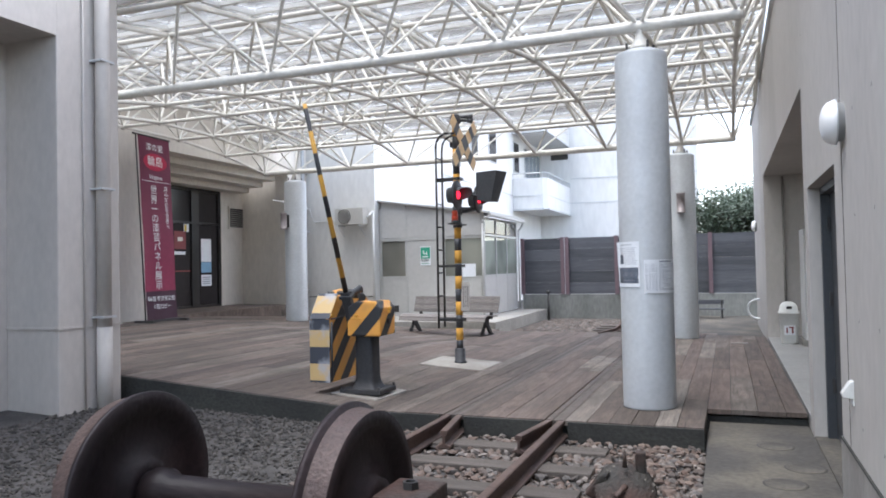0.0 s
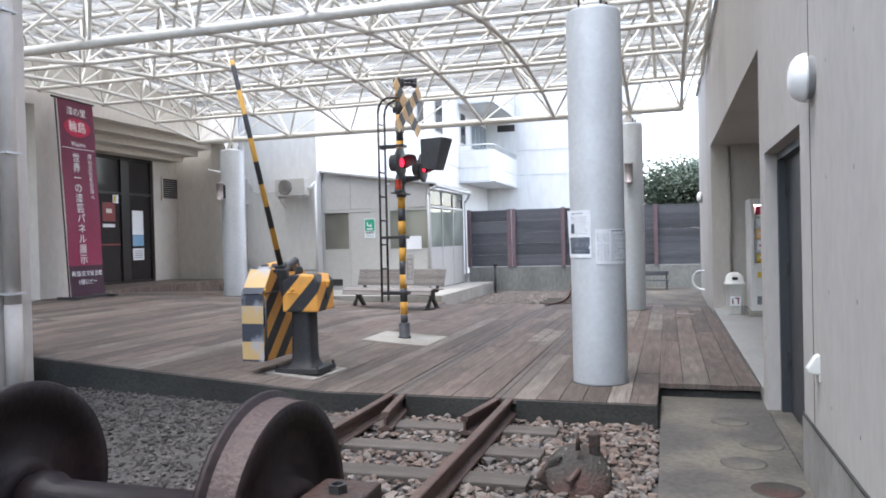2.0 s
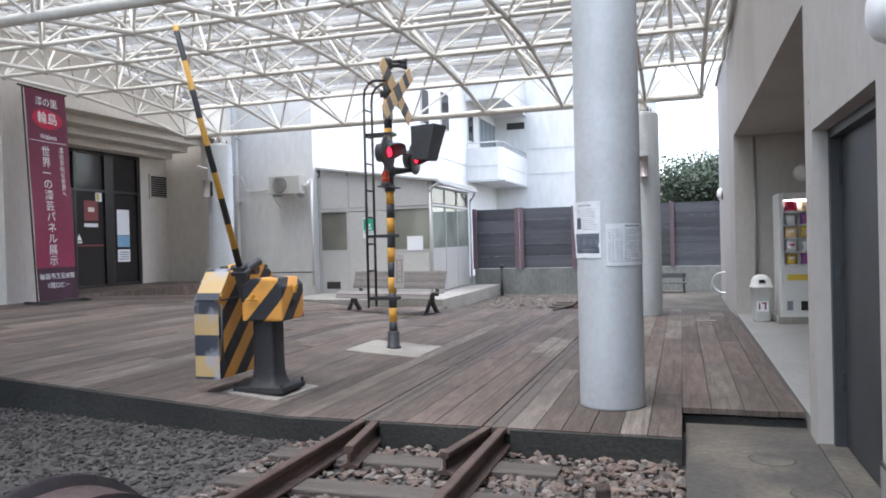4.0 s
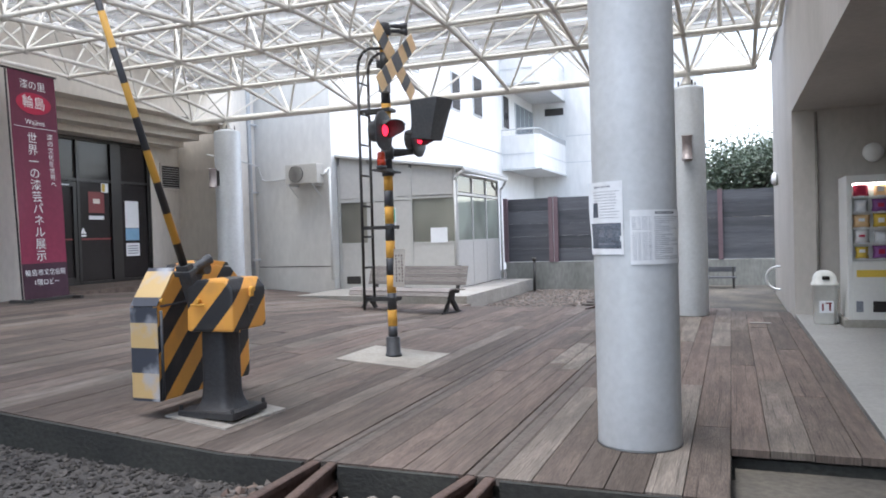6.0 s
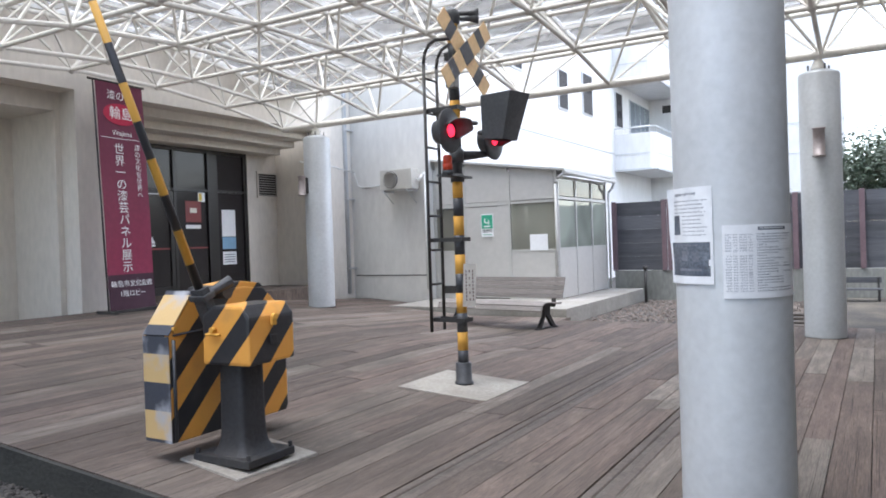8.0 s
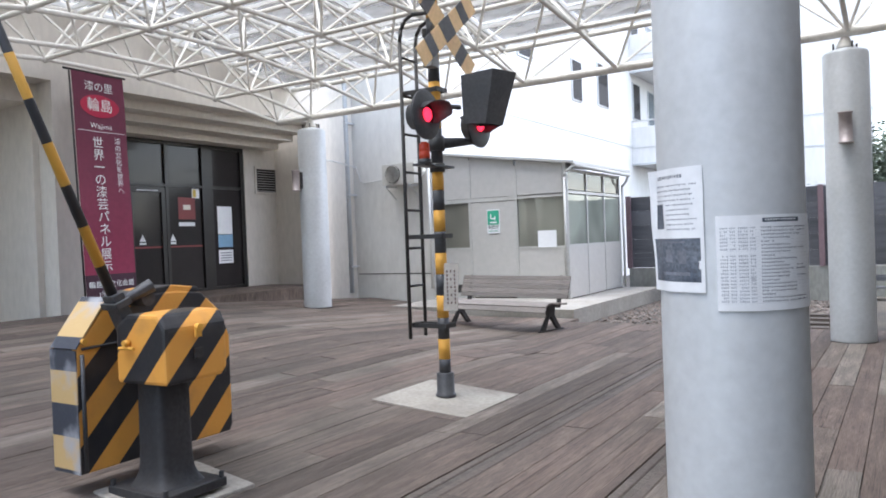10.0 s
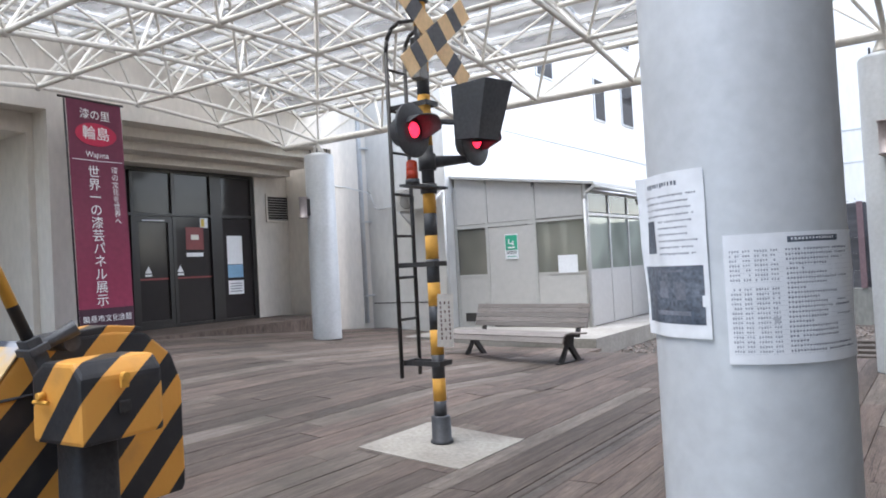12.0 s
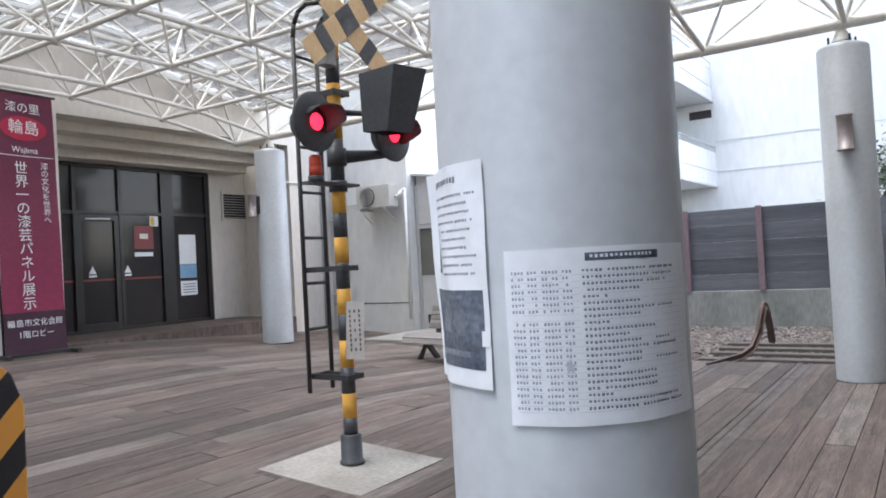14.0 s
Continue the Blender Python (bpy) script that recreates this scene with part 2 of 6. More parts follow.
two_tone(M_BANNER, (0.25, 0.028, 0.068), (0.135, 0.026, 0.054), 1.2, 3.6)
M_BANNERD = mat("dark_banner_foot", (0.055, 0.020, 0.035), 0.8, var=0.1, scale=2.5, bump=0.04)
M_RED = mat("red_banner_disc", (0.42, 0.02, 0.06), 0.8, var=0.08, scale=3, bump=0.02)
M_WHITE = mat("white_print", (0.78, 0.78, 0.78), 0.7, var=0.03, scale=3, bump=0.0)
M_PAPER = mat("weathered_white_paper", (0.76, 0.775, 0.79), 0.5, var=0.05, scale=5, bump=0.06, stain=0.15, col2=(0.60, 0.62, 0.65))
M_INK = mat("grey_print_ink", (0.20, 0.215, 0.25), 0.7, var=0.3, scale=12, bump=0.0)
M_INKL = mat("faint_print_ink", (0.33, 0.35, 0.39), 0.7, var=0.25, scale=12, bump=0.0)
M_RULE = mat("faint_ruled_line", (0.47, 0.485, 0.515), 0.6, var=0.05, scale=4, bump=0.0)
M_OLDP = mat("yellowed_notice_paint", (0.70, 0.655, 0.58), 0.6, var=0.10, scale=6, bump=0.05, stain=0.15, col2=(0.50, 0.42, 0.33))
M_INKR = mat("faded_brown_lettering", (0.20, 0.12, 0.10), 0.7, var=0.3, scale=9, bump=0.0)
M_INKB = mat("dark_photo_print", (0.06, 0.075, 0.10), 0.5, var=0.5, scale=14, bump=0.0, stain=0.3, col2=(0.20, 0.22, 0.25))
M_GREEN = mat("green_sign_print", (0.03, 0.33, 0.20), 0.5, var=0.04, scale=3, bump=0.0)
M_PLASW = mat("off_white_plastic", (0.62, 0.62, 0.59), 0.4, var=0.05, scale=4, bump=0.02, col2=(0.5, 0.5, 0.47))
M_ACBOX = mat("aged_beige_enamel", (0.47, 0.455, 0.41), 0.5, var=0.08, scale=4, bump=0.02, col2=(0.38, 0.36, 0.32))
M_GALV = mat("galvanised_pipe", (0.55, 0.56, 0.56), 0.4, metal=0.4, var=0.06, scale=5, bump=0.03)
M_DOORD = mat("dark_grey_steel_door", (0.048, 0.052, 0.058), 0.45, metal=0.2, var=0.12, scale=3, bump=0.04)
M_GROUND = mat("dark_gravel_soil", (0.07, 0.064, 0.058), 0.95, var=0.45, scale=9, bump=0.8, col2=(0.035, 0.032, 0.03), bscale=60)
M_TIE = mat("grey_timber_sleeper", (0.095, 0.080, 0.068), 0.85, var=0.3, scale=4, bump=0.4, stretch=(0.5, 5, 5), rand=0.2)
M_ROOFGL = pane_glass("dusty_roof_glass", (0.93, 0.95, 0.95), 0.30, (0.9, 0.9, 0.89))
M_WINGL = pane_glass("shed_window_glass", (0.42, 0.43, 0.38), 0.62, (0.30, 0.30, 0.255), 0.5)
M_FROST = pane_glass("frosted_green_glass", (0.45, 0.50, 0.45), 0.72, (0.44, 0.48, 0.42), 0.5)
M_FROSTW = pane_glass("frosted_beige_glass", (0.4, 0.4, 0.35), 0.7, (0.36, 0.35, 0.30), 0.5)
M_TRANS = pane_glass("brown_transom_glass", (0.30, 0.27, 0.24), 0.6, (0.20, 0.175, 0.15), 0.5)
M_LAMPW = mat("white_lamp_globe", (0.82, 0.82, 0.81), 0.3, var=0.02, scale=3, bump=0.0)
M_REDON = glow("lit_red_signal_lens", (1.0, 0.02, 0.05), 0.85)
M_TUBE = glow("lit_white_tube", (1.0, 0.97, 0.92), 3.2)
M_BEACON = mat("orange_red_beacon_lens", (0.55, 0.055, 0.02), 0.25, var=0.08, scale=4, bump=0.0)
M_LEAF = mat("dark_green_leaf", (0.075, 0.105, 0.065), 0.5, var=0.3, scale=3, bump=0.0, col2=(0.11, 0.13, 0.09))
M_BARK = mat("dark_bark", (0.07, 0.055, 0.045), 0.9, var=0.3, scale=8, bump=0.5)
M_GREYBOX = mat("grey_enamel_box", (0.26, 0.26, 0.25), 0.5, var=0.1, scale=5, bump=0.03, col2=(0.18, 0.17, 0.16))
M_FOOT = mat("weathered_footing_concrete", (0.345, 0.32, 0.277), 0.85, var=0.18, scale=5, bump=0.3, stain=0.3, col2=(0.20, 0.177, 0.15))
M_IRON = mat("black_cast_iron", (0.024, 0.024, 0.026), 0.6, var=0.3, scale=7, bump=0.2, col2=(0.045, 0.042, 0.040))
M_SKYGL = mat("pale_reflecting_glass", (0.20, 0.23, 0.25), 0.12, var=0.15, scale=0.8, bump=0.0)
M_PAD = mat("stained_concrete_pad", (0.31, 0.295, 0.265), 0.85, var=0.16, scale=3, bump=0.2, stain=0.35, col2=(0.21, 0.20, 0.175))

# ---------------------------------------------------------------- mesh helpers


def bx(bm, x0, x1, y0, y1, z0, z1, m=None):
    """A box, with the transform m if given."""
    vs = [bm.verts.new((x, y, z)) for z in (z0, z1) for y in (y0, y1) for x in (x0, x1)]
    for f in ((0, 2, 3, 1), (4, 5, 7, 6), (0, 1, 5, 4), (2, 6, 7, 3), (0, 4, 6, 2), (1, 3, 7, 5)):
        bm.faces.new([vs[i] for i in f])
    if m is not None:
        bmesh.ops.transform(bm, matrix=m, verts=vs)
    return vs


def tube(bm, a, b, r0, r1=None, seg=12, caps=True):
    """A round bar from a to b."""
    a, b = Vector(a), Vector(b)
    r1 = r0 if r1 is None else r1
    q = (b - a).to_track_quat("Z", "Y").to_matrix()
    rings = []
    for p, r in ((a, r0), (b, r1)):
        rings.append([bm.verts.new(p + q @ Vector((r * math.cos(k * math.tau / seg), r * math.sin(k * math.tau / seg), 0))) for k in range(seg)])
    for k in range(seg):
        f = bm.faces.new((rings[0][k], rings[0][(k + 1) % seg], rings[1][(k + 1) % seg], rings[1][k]))
        f.smooth = seg > 6
    if caps:
        bm.faces.new(rings[0][::-1])
        bm.faces.new(rings[1])


def lathe(bm, profile, m=None, seg=40, smooth=True, caps=True):
    """Turns a profile of (radius, height) round z."""
    rings = []
    for r, z in profile:
        rings.append([bm.verts.new((max(r, 1e-4) * math.cos(k * math.tau / seg), max(r, 1e-4) * math.sin(k * math.tau / seg), z)) for k in range(seg)])
    for a, b in zip(rings, rings[1:]):
        for k in range(seg):
            f = bm.faces.new((a[k], a[(k + 1) % seg], b[(k + 1) % seg], b[k]))
            f.smooth = smooth
    if caps:
        bm.faces.new(rings[0][::-1])
        bm.faces.new(rings[-1])
    if m is not None:
        bmesh.ops.transform(bm, matrix=m, verts=[v for r in rings for v in r])


def extrude_poly(bm, pts, d, m=None):
    """A plate: a polygon in x, z, of thickness d along y."""
    a = [bm.verts.new((x, 0, z)) for x, z in pts]
    b = [bm.verts.new((x, d, z)) for x, z in pts]
    bm.faces.new(a)
    bm.faces.new(b[::-1])
    for k in range(len(pts)):
        j = (k + 1) % len(pts)
        bm.faces.new((a[j], a[k], b[k], b[j]))
    if m is not None:
        bmesh.ops.transform(bm, matrix=m, verts=a + b)


def bent(bm, pts, r, seg=10):
    """A round bar that follows a line of points."""
    for a, b in zip(pts, pts[1:]):
        tube(bm, a, b, r, seg=seg)
    for p in pts[1:-1]:
        bmesh.ops.create_icosphere(bm, subdivisions=1, radius=r * 1.0, matrix=Matrix.Translation(p))


def finish(bm, name, material, bevel=0.0):
    bmesh.ops.recalc_face_normals(bm, faces=bm.faces)
    if bevel:
        es = [e for e in bm.edges if len(e.link_faces) == 2 and e.calc_face_angle(0) > 0.6]
        bmesh.ops.bevel(bm, geom=es, offset=bevel, segments=2, affect="EDGES", profile=0.6, clamp_overlap=True)
    me = bpy.data.meshes.new(name)
    bm.to_mesh(me)
    bm.free()
    me.materials.append(material)
    return me


def part(name, bm, material, parent, label="", bevel=0.0):
    """One mesh object under a thing or a part."""
    ob = new(name, finish(bm, name, material, bevel))
    ob.parent = parent
    return tagged(ob, label)


def piece(name, me, parent, m):
    """One more object on a shared mesh, under a thing."""
    ob = new(name, me)
    ob.parent = parent
    ob.matrix_basis = m
    return ob


def boxes(name, material, parent, *dims, label="", bevel=0.0):
    bm = bmesh.new()
    for d in dims:
        bx(bm, *d)
    return part(name, bm, material, parent, label, bevel)


def thing(name, label, category, at=(0, 0, 0), turn=0.0, group=""):
    ob = new(name)
    ob.matrix_basis = pose(*at, 0, 0, turn)
    ob.empty_display_size = 0.2
    return tagged(ob, label, category, group)


def struct(name, bm, material, label, category="", bevel=0.0):
    return tagged(new(name, finish(bm, name, material, bevel)), label, category or name.split("_")[0], kind="structure")


def sbox(name, material, label, category, *dims, bevel=0.0):
    bm = bmesh.new()
    for d in dims:
        bx(bm, *d)
    return struct(name, bm, material, label, category, bevel)


DECK = 0.262
YE = 6.66      # front edge of the deck
RAMP0 = -3.3
GL, GR = -2.575, -1.455      # the two rails


def deck_z(x, y=8.0):
    """The deck is nearly level by the track and climbs as a ramp towards the hall's doors."""
    x0 = RAMP0 - 0.8 * max(0.0, y - 12.0)
    return DECK - 0.006 * (y - 7.0) + 0.075 * min(7.0, max(0.0, x0 - x))


def ground_z(x, y):
    return (0.06 + 0.045 * min(4.5, max(0.0, -2.9 - x))) if y < 8 else 0.05


def stripes(name, ax, period, duty, ca, cb, rough=0.45, grime=0.2, wear=(0.13, 0.11, 0.09)):
    """Two paints in stripes square to the direction ax, worn at the surface."""
    m = bpy.data.materials.new(name)
    m.use_nodes = True
    n, l = m.node_tree.nodes, m.node_tree.links
    b = n["Principled BSDF"]
    tc = n.new("ShaderNodeTexCoord")
    dt = n.new("ShaderNodeVectorMath")
    dt.operation = "DOT_PRODUCT"
    dt.inputs[1].default_value = Vector(ax) / period
    l.new(tc.outputs["Object"], dt.inputs[0])
    fr = n.new("ShaderNodeMath")
    fr.operation = "FRACT"
    l.new(dt.outputs["Value"], fr.inputs[0])
    gt = n.new("ShaderNodeMath")
    gt.operation = "GREATER_THAN"
    gt.inputs[1].default_value = duty
    l.new(fr.outputs[0], gt.inputs[0])
    mx = n.new("ShaderNodeMix")
    mx.data_type = "RGBA"
    mx.inputs[6].default_value, mx.inputs[7].default_value = (*ca, 1), (*cb, 1)
    l.new(gt.outputs[0], mx.inputs[0])
    no, no2 = n.new("ShaderNodeTexNoise"), n.new("ShaderNodeTexNoise")
    no.inputs["Scale"].default_value, no.inputs["Detail"].default_value = 5, 8
    no2.inputs["Scale"].default_value, no2.inputs["Detail"].default_value = 40, 6
    for t in (no, no2):
        l.new(tc.outputs["Object"], t.inputs[0])
    mr = n.new("ShaderNodeMapRange")
    mr.inputs[1].default_value, mr.inputs[2].default_value = 0.52, 0.72
    mr.inputs[4].default_value = grime
    l.new(no.outputs[0], mr.inputs[0])
    dirt = n.new("ShaderNodeMix")
    dirt.data_type = "RGBA"
    dirt.inputs[7].default_value = (*wear, 1)
    l.new(mr.outputs[0], dirt.inputs[0])
    l.new(mx.outputs[2], dirt.inputs[6])
    l.new(dirt.outputs[2], b.inputs["Base Color"])
    rg = n.new("ShaderNodeMapRange")
    rg.inputs[3].default_value, rg.inputs[4].default_value = rough - 0.12, rough + 0.15
    l.new(no2.outputs[0], rg.inputs[0])
    l.new(rg.outputs[0], b.inputs["Roughness"])
    bp = n.new("ShaderNodeBump")
    bp.inputs["Strength"].default_value, bp.inputs["Distance"].default_value = 0.2, 0.006
    l.new(no2.outputs[0], bp.inputs["Height"])
    l.new(bp.outputs[0], b.inputs["Normal"])
    return m


YELLOW, BLACK = (0.73, 0.34, 0.062), (0.022, 0.022, 0.024)
M_STRIPE = stripes("diagonal_warning_stripes", (-1, -1, 0.95), 0.37, 0.5, BLACK, YELLOW)
M_BANDS = stripes("reflective_front_bands", (0, 0, 1), 0.37, 0.5, (0.05, 0.055, 0.07), (0.58, 0.40, 0.18), grime=0.9, wear=(0.42, 0.43, 0.46))
M_BOOM = stripes("boom_bands", (0, 0, 1), 0.47, 0.5, BLACK, (0.62, 0.33, 0.05))


def writing(name, body, size, material, parent, m, label="", spacing=1.0, align="CENTER"):
    """Letters as a thin mesh; the text runs along x and stands along y of m."""
    cu = bpy.data.curves.new(name, "FONT")
    cu.body, cu.size, cu.align_x, cu.align_y, cu.space_line = body, size, align, "TOP", spacing
    cu.extrude = 0.0008
    tmp = new(name + "_outline", cu)
    bpy.context.view_layer.update()
    me = bpy.data.meshes.new_from_object(tmp.evaluated_get(bpy.context.evaluated_depsgraph_get()))
    bpy.data.objects.remove(tmp)
    me.materials.clear()
    me.materials.append(material)
    ob = new(name, me)
    ob.parent = parent
    ob.matrix_basis = m
    return tagged(ob, label)


def stones(name, material, label, category, n, area, size, seed, z_of, flat=0.7):
    """Many small angular stones in one mesh."""
    rng = np.random.default_rng(seed)
    b = bmesh.new()
    bmesh.ops.create_icosphere(b, subdivisions=1, radius=1.0)
    v0 = np.array([v.co[:] for v in b.verts])
    f0 = np.array([[v.index for v in f.verts] for f in b.faces])
    b.free()
    x0, x1, y0, y1 = area
    px, py = rng.uniform(x0, x1, n), rng.uniform(y0, y1, n)
    r = rng.uniform(size[0], size[1], n)
    pz = np.array([z_of(a, c) for a, c in zip(px, py)]) + r * rng.uniform(-0.15, 0.45, n)
    ang = rng.uniform(0, math.tau, n)
    sc = rng.uniform(0.65, 1.35, (n, 3)) * r[:, None]
    sc[:, 2] *= flat
    jit = rng.uniform(0.6, 1.3, (n, len(v0), 1))
    v = v0[None] * jit * sc[:, None]
    tl = rng.uniform(-0.5, 0.5, n)
    c, s = np.cos(tl)[:, None], np.sin(tl)[:, None]
    v[..., 0], v[..., 2] = v[..., 0] * c - v[..., 2] * s, v[..., 0] * s + v[..., 2] * c
    c, s = np.cos(ang)[:, None], np.sin(ang)[:, None]
    v[..., 0], v[..., 1] = v[..., 0] * c - v[..., 1] * s, v[..., 0] * s + v[..., 1] * c
    v += np.stack([px, py, pz], 1)[:, None]
    f = f0[None] + (np.arange(n) * len(v0))[:, None, None]
    me = bpy.data.meshes.new(name)
    me.from_pydata(v.reshape(-1, 3).tolist(), [], f.reshape(-1, 3).tolist())
    me.materials.append(material)
    return tagged(new(name, me), label, category, kind="stuff")


def island_stone(name, cols, rough=0.85):
    """Stone whose colour differs from piece to piece."""
    m = bpy.data.materials.new(name)
    m.use_nodes = True
    n, l = m.node_tree.nodes, m.node_tree.links
    b = n["Principled BSDF"]
    g = n.new("ShaderNodeNewGeometry")
    cr = n.new("ShaderNodeValToRGB")
    cr.color_ramp.interpolation = "LINEAR"
    for k, c in enumerate(cols):
        e = cr.color_ramp.elements[k] if k < 2 else cr.color_ramp.elements.new(k / (len(cols) - 1))
        e.position = k / (len(cols) - 1)
        e.color = (*c, 1)
    l.new(g.outputs["Random Per Island"], cr.inputs[0])
    no = n.new("ShaderNodeTexNoise")
    no.inputs["Scale"].default_value, no.inputs["Detail"].default_value = 30, 6
    hs = n.new("ShaderNodeHueSaturation")
    mr = n.new("ShaderNodeMapRange")
    mr.inputs[3].default_value, mr.inputs[4].default_value = 0.6, 1.4
    l.new(no.outputs[0], mr.inputs[0])
    l.new(mr.outputs[0], hs.inputs["Value"])
    l.new(cr.outputs[0], hs.inputs["Color"])
    l.new(hs.outputs[0], b.inputs["Base Color"])
    b.inputs["Roughness"].default_value = rough
    return m


M_BALLAST = island_stone("mixed_brown_ballast", [(0.062, 0.052, 0.045), (0.165, 0.122, 0.098), (0.10, 0.065, 0.050), (0.215, 0.185, 0.16), (0.085, 0.077, 0.072), (0.14, 0.10, 0.078)])
M_GRAVEL = island_stone("dark_grey_gravel", [(0.024, 0.021, 0.019), (0.055, 0.048, 0.042), (0.034, 0.030, 0.026), (0.11, 0.098, 0.086), (0.04, 0.035, 0.031)])
M_LITTER = island_stone("brown_leaf_litter", [(0.10, 0.085, 0.075), (0.17, 0.135, 0.11), (0.10, 0.09, 0.085), (0.24, 0.21, 0.18), (0.13, 0.095, 0.08)])
M_COPPER = mat("copper_lamp_metal", (0.40, 0.35, 0.34), 0.45, metal=0.35, var=0.12, scale=5, bump=0.03)
M_DARKBAND = mat("faded_black_band", (0.105, 0.105, 0.112), 0.55, var=0.2, scale=6, bump=0.04)
M_BLUE = mat("blue_poster_print", (0.20, 0.37, 0.55), 0.5, var=0.1, scale=5, bump=0.0)
M_REDP = mat("red_poster_print", (0.20, 0.03, 0.03), 0.5, var=0.2, scale=8, bump=0.0)
M_VEND = mat("white_vending_enamel", (0.66, 0.66, 0.64), 0.35, var=0.04, scale=3, bump=0.0)
M_YPRINT = mat("yellow_print", (0.66, 0.46, 0.06), 0.5, var=0.1, scale=6, bump=0.0)
M_PURP = mat("purple_print", (0.25, 0.08, 0.28), 0.5, var=0.1, scale=6, bump=0.0)
M_RUSTB = mat("flaking_green_rust", (0.030, 0.026, 0.021), 0.7, metal=0.15, var=0.4, scale=7, bump=0.5, stain=0.1, col2=(0.085, 0.036, 0.026))
M_FLAKE = mat("pale_rust_flake", (0.13, 0.115, 0.095), 0.8, var=0.3, scale=9, bump=0.3, col2=(0.12, 0.06, 0.04))

# ---------------------------------------------------------------- ground and large structure
bm = bmesh.new()
gx = [-400, -60, -14] + [-13 + 0.5 * k for k in range(28)] + [2, 14, 60, 400]
gy = [-400, -60, -10, -4, -1] + [0.5 * k for k in range(1, 17)] + [8.01, 14, 24, 60, 400]
grid = [[bm.verts.new((x, y, ground_z(x, y))) for x in gx] for y in gy]
for a, b in zip(grid, grid[1:]):
    for k in range(len(gx) - 1):
        bm.faces.new((a[k], a[k + 1], b[k + 1], b[k]))
struct("ground", bm, M_GROUND, "dark gravel and soil ground round the station yard", "ground")

XW = 0.70      # face of the concrete wall beside the track
XF = -11.0     # front of the hall's portico
XD = -12.7     # hall's door wall

# concrete building beside the walkway, with a door and a wide recess
sbox("wall_east", M_CONC, "fair-faced grey concrete wall with tie holes", "wall",
     (XW, XW + 0.35, -8, 5.34, 0, 5.15), (XW, XW + 0.35, 5.34, 7.12, 2.335, 5.15), (XW, XW + 0.35, 7.12, 7.42, 0, 5.15),
     (XW, XW + 0.35, 7.42, 15.0, 3.30, 5.15), (XW, XW + 0.35, 15.0, 20.2, 0, 5.15))
sbox("wall_recess", M_CONC, "grey concrete inner walls of the vending recess", "wall",
     (XW + 0.35, 3.2, 15.0, 15.3, 0, 5.15), (3.2, 3.5, 7.1, 15.3, 0, 5.15), (XW + 0.35, 3.2, 7.12, 7.42, 0, 5.15))
sbox("ceiling_recess", M_CONC, "flat concrete ceiling over the vending recess", "ceiling", (XW + 0.35, 3.2, 7.42, 15.0, 3.30, 3.5))
sbox("floor_recess", M_TILEF, "pale tiled floor of the vending recess", "floor", (XW + 0.002, 3.2, 7.43, 15.0, 0.0, DECK + 0.004))
sbox("roof_east", M_CONC, "concrete roof slab of the side building", "roof", (XW + 0.06, 6, -8, 20.2, 5.15, 5.4))
sbox("coping_east", M_GALV, "grey metal coping along the concrete wall's top", "coping", (XW - 0.05, XW + 0.40, -8, 20.25, 5.15, 5.21))
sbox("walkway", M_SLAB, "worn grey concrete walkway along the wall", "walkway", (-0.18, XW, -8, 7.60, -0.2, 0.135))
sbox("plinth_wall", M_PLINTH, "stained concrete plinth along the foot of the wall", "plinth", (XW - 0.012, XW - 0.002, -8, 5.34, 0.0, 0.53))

sbox("joint_plinth", M_FASCIA, "dark joint along the top of the plinth", "joint", (XW - 0.014, XW - 0.001, -8, 5.34, 0.53, 0.543))

# near building on the other side of the track
XL = -6.55
sbox("wall_pillar", M_PILLAR, "grey-beige rendered pillar of the neighbouring building", "wall",
     (XL - 0.75, XL, 5.67, 6.52, 0.0, 9.0), bevel=0.015)
sbox("wall_west_near", M_PILLAR, "grey-beige rendered wall round a deep window bay", "wall",
     (XL - 1.2, XL - 0.75, -3, 6.5, 0.0, 0.95), (XL - 0.75, XL, -3, 5.67, 4.25, 9.0), (XL - 1.2, XL - 0.75, -3, 6.5, 4.25, 9.0),
     (XL - 1.2, XL - 0.75, 5.2, 6.5, 0.95, 4.25))
sbox("window_west", M_DARKGL, "dark window glass in the deep bay", "window", (XL - 1.0, XL - 0.95, -3, 5.2, 0.95, 4.25))
sbox("sill_west", M_PAD, "pale concrete window sill in the deep bay", "sill", (XL - 1.1, XL - 0.66, -3, 5.3, 0.95, 1.0))
sbox("trim_pillar", M_PILLAR, "horizontal joint trim round the pillar", "trim", (XL - 0.76, XL + 0.012, 5.658, 6.53, 1.125, 1.15))

# hall with the recessed portico
for name, dims in (("pilaster_south", (XF - 0.4, XF, 11.0, 12.2, 0, 4.30)), ("pilaster_north", (XF - 0.4, XF, 17.0, 17.3, 0, 4.30)), ("wall_hall_south", (XF - 0.4, XF, 6.5, 8.4, 0, 4.30)), ("wall_hall", (XF - 0.4, XF, 6.5, 17.3, 4.30, 5.75))):
    sbox(name, M_BEIGE, "beige rendered hall front over the stepped portico", "wall", dims)
sbox("wall_hall_upper", M_WHITEB, "white painted upper storey of the hall", "wall", (XF - 0.9, XF - 0.5, 2, 18.6, 5.75, 9.5))
sbox("ledge_hall", M_BEIGE, "flat ledge over the hall front", "ledge", (XF - 0.9, XF + 0.03, 6.5, 17.33, 5.75, 5.85))
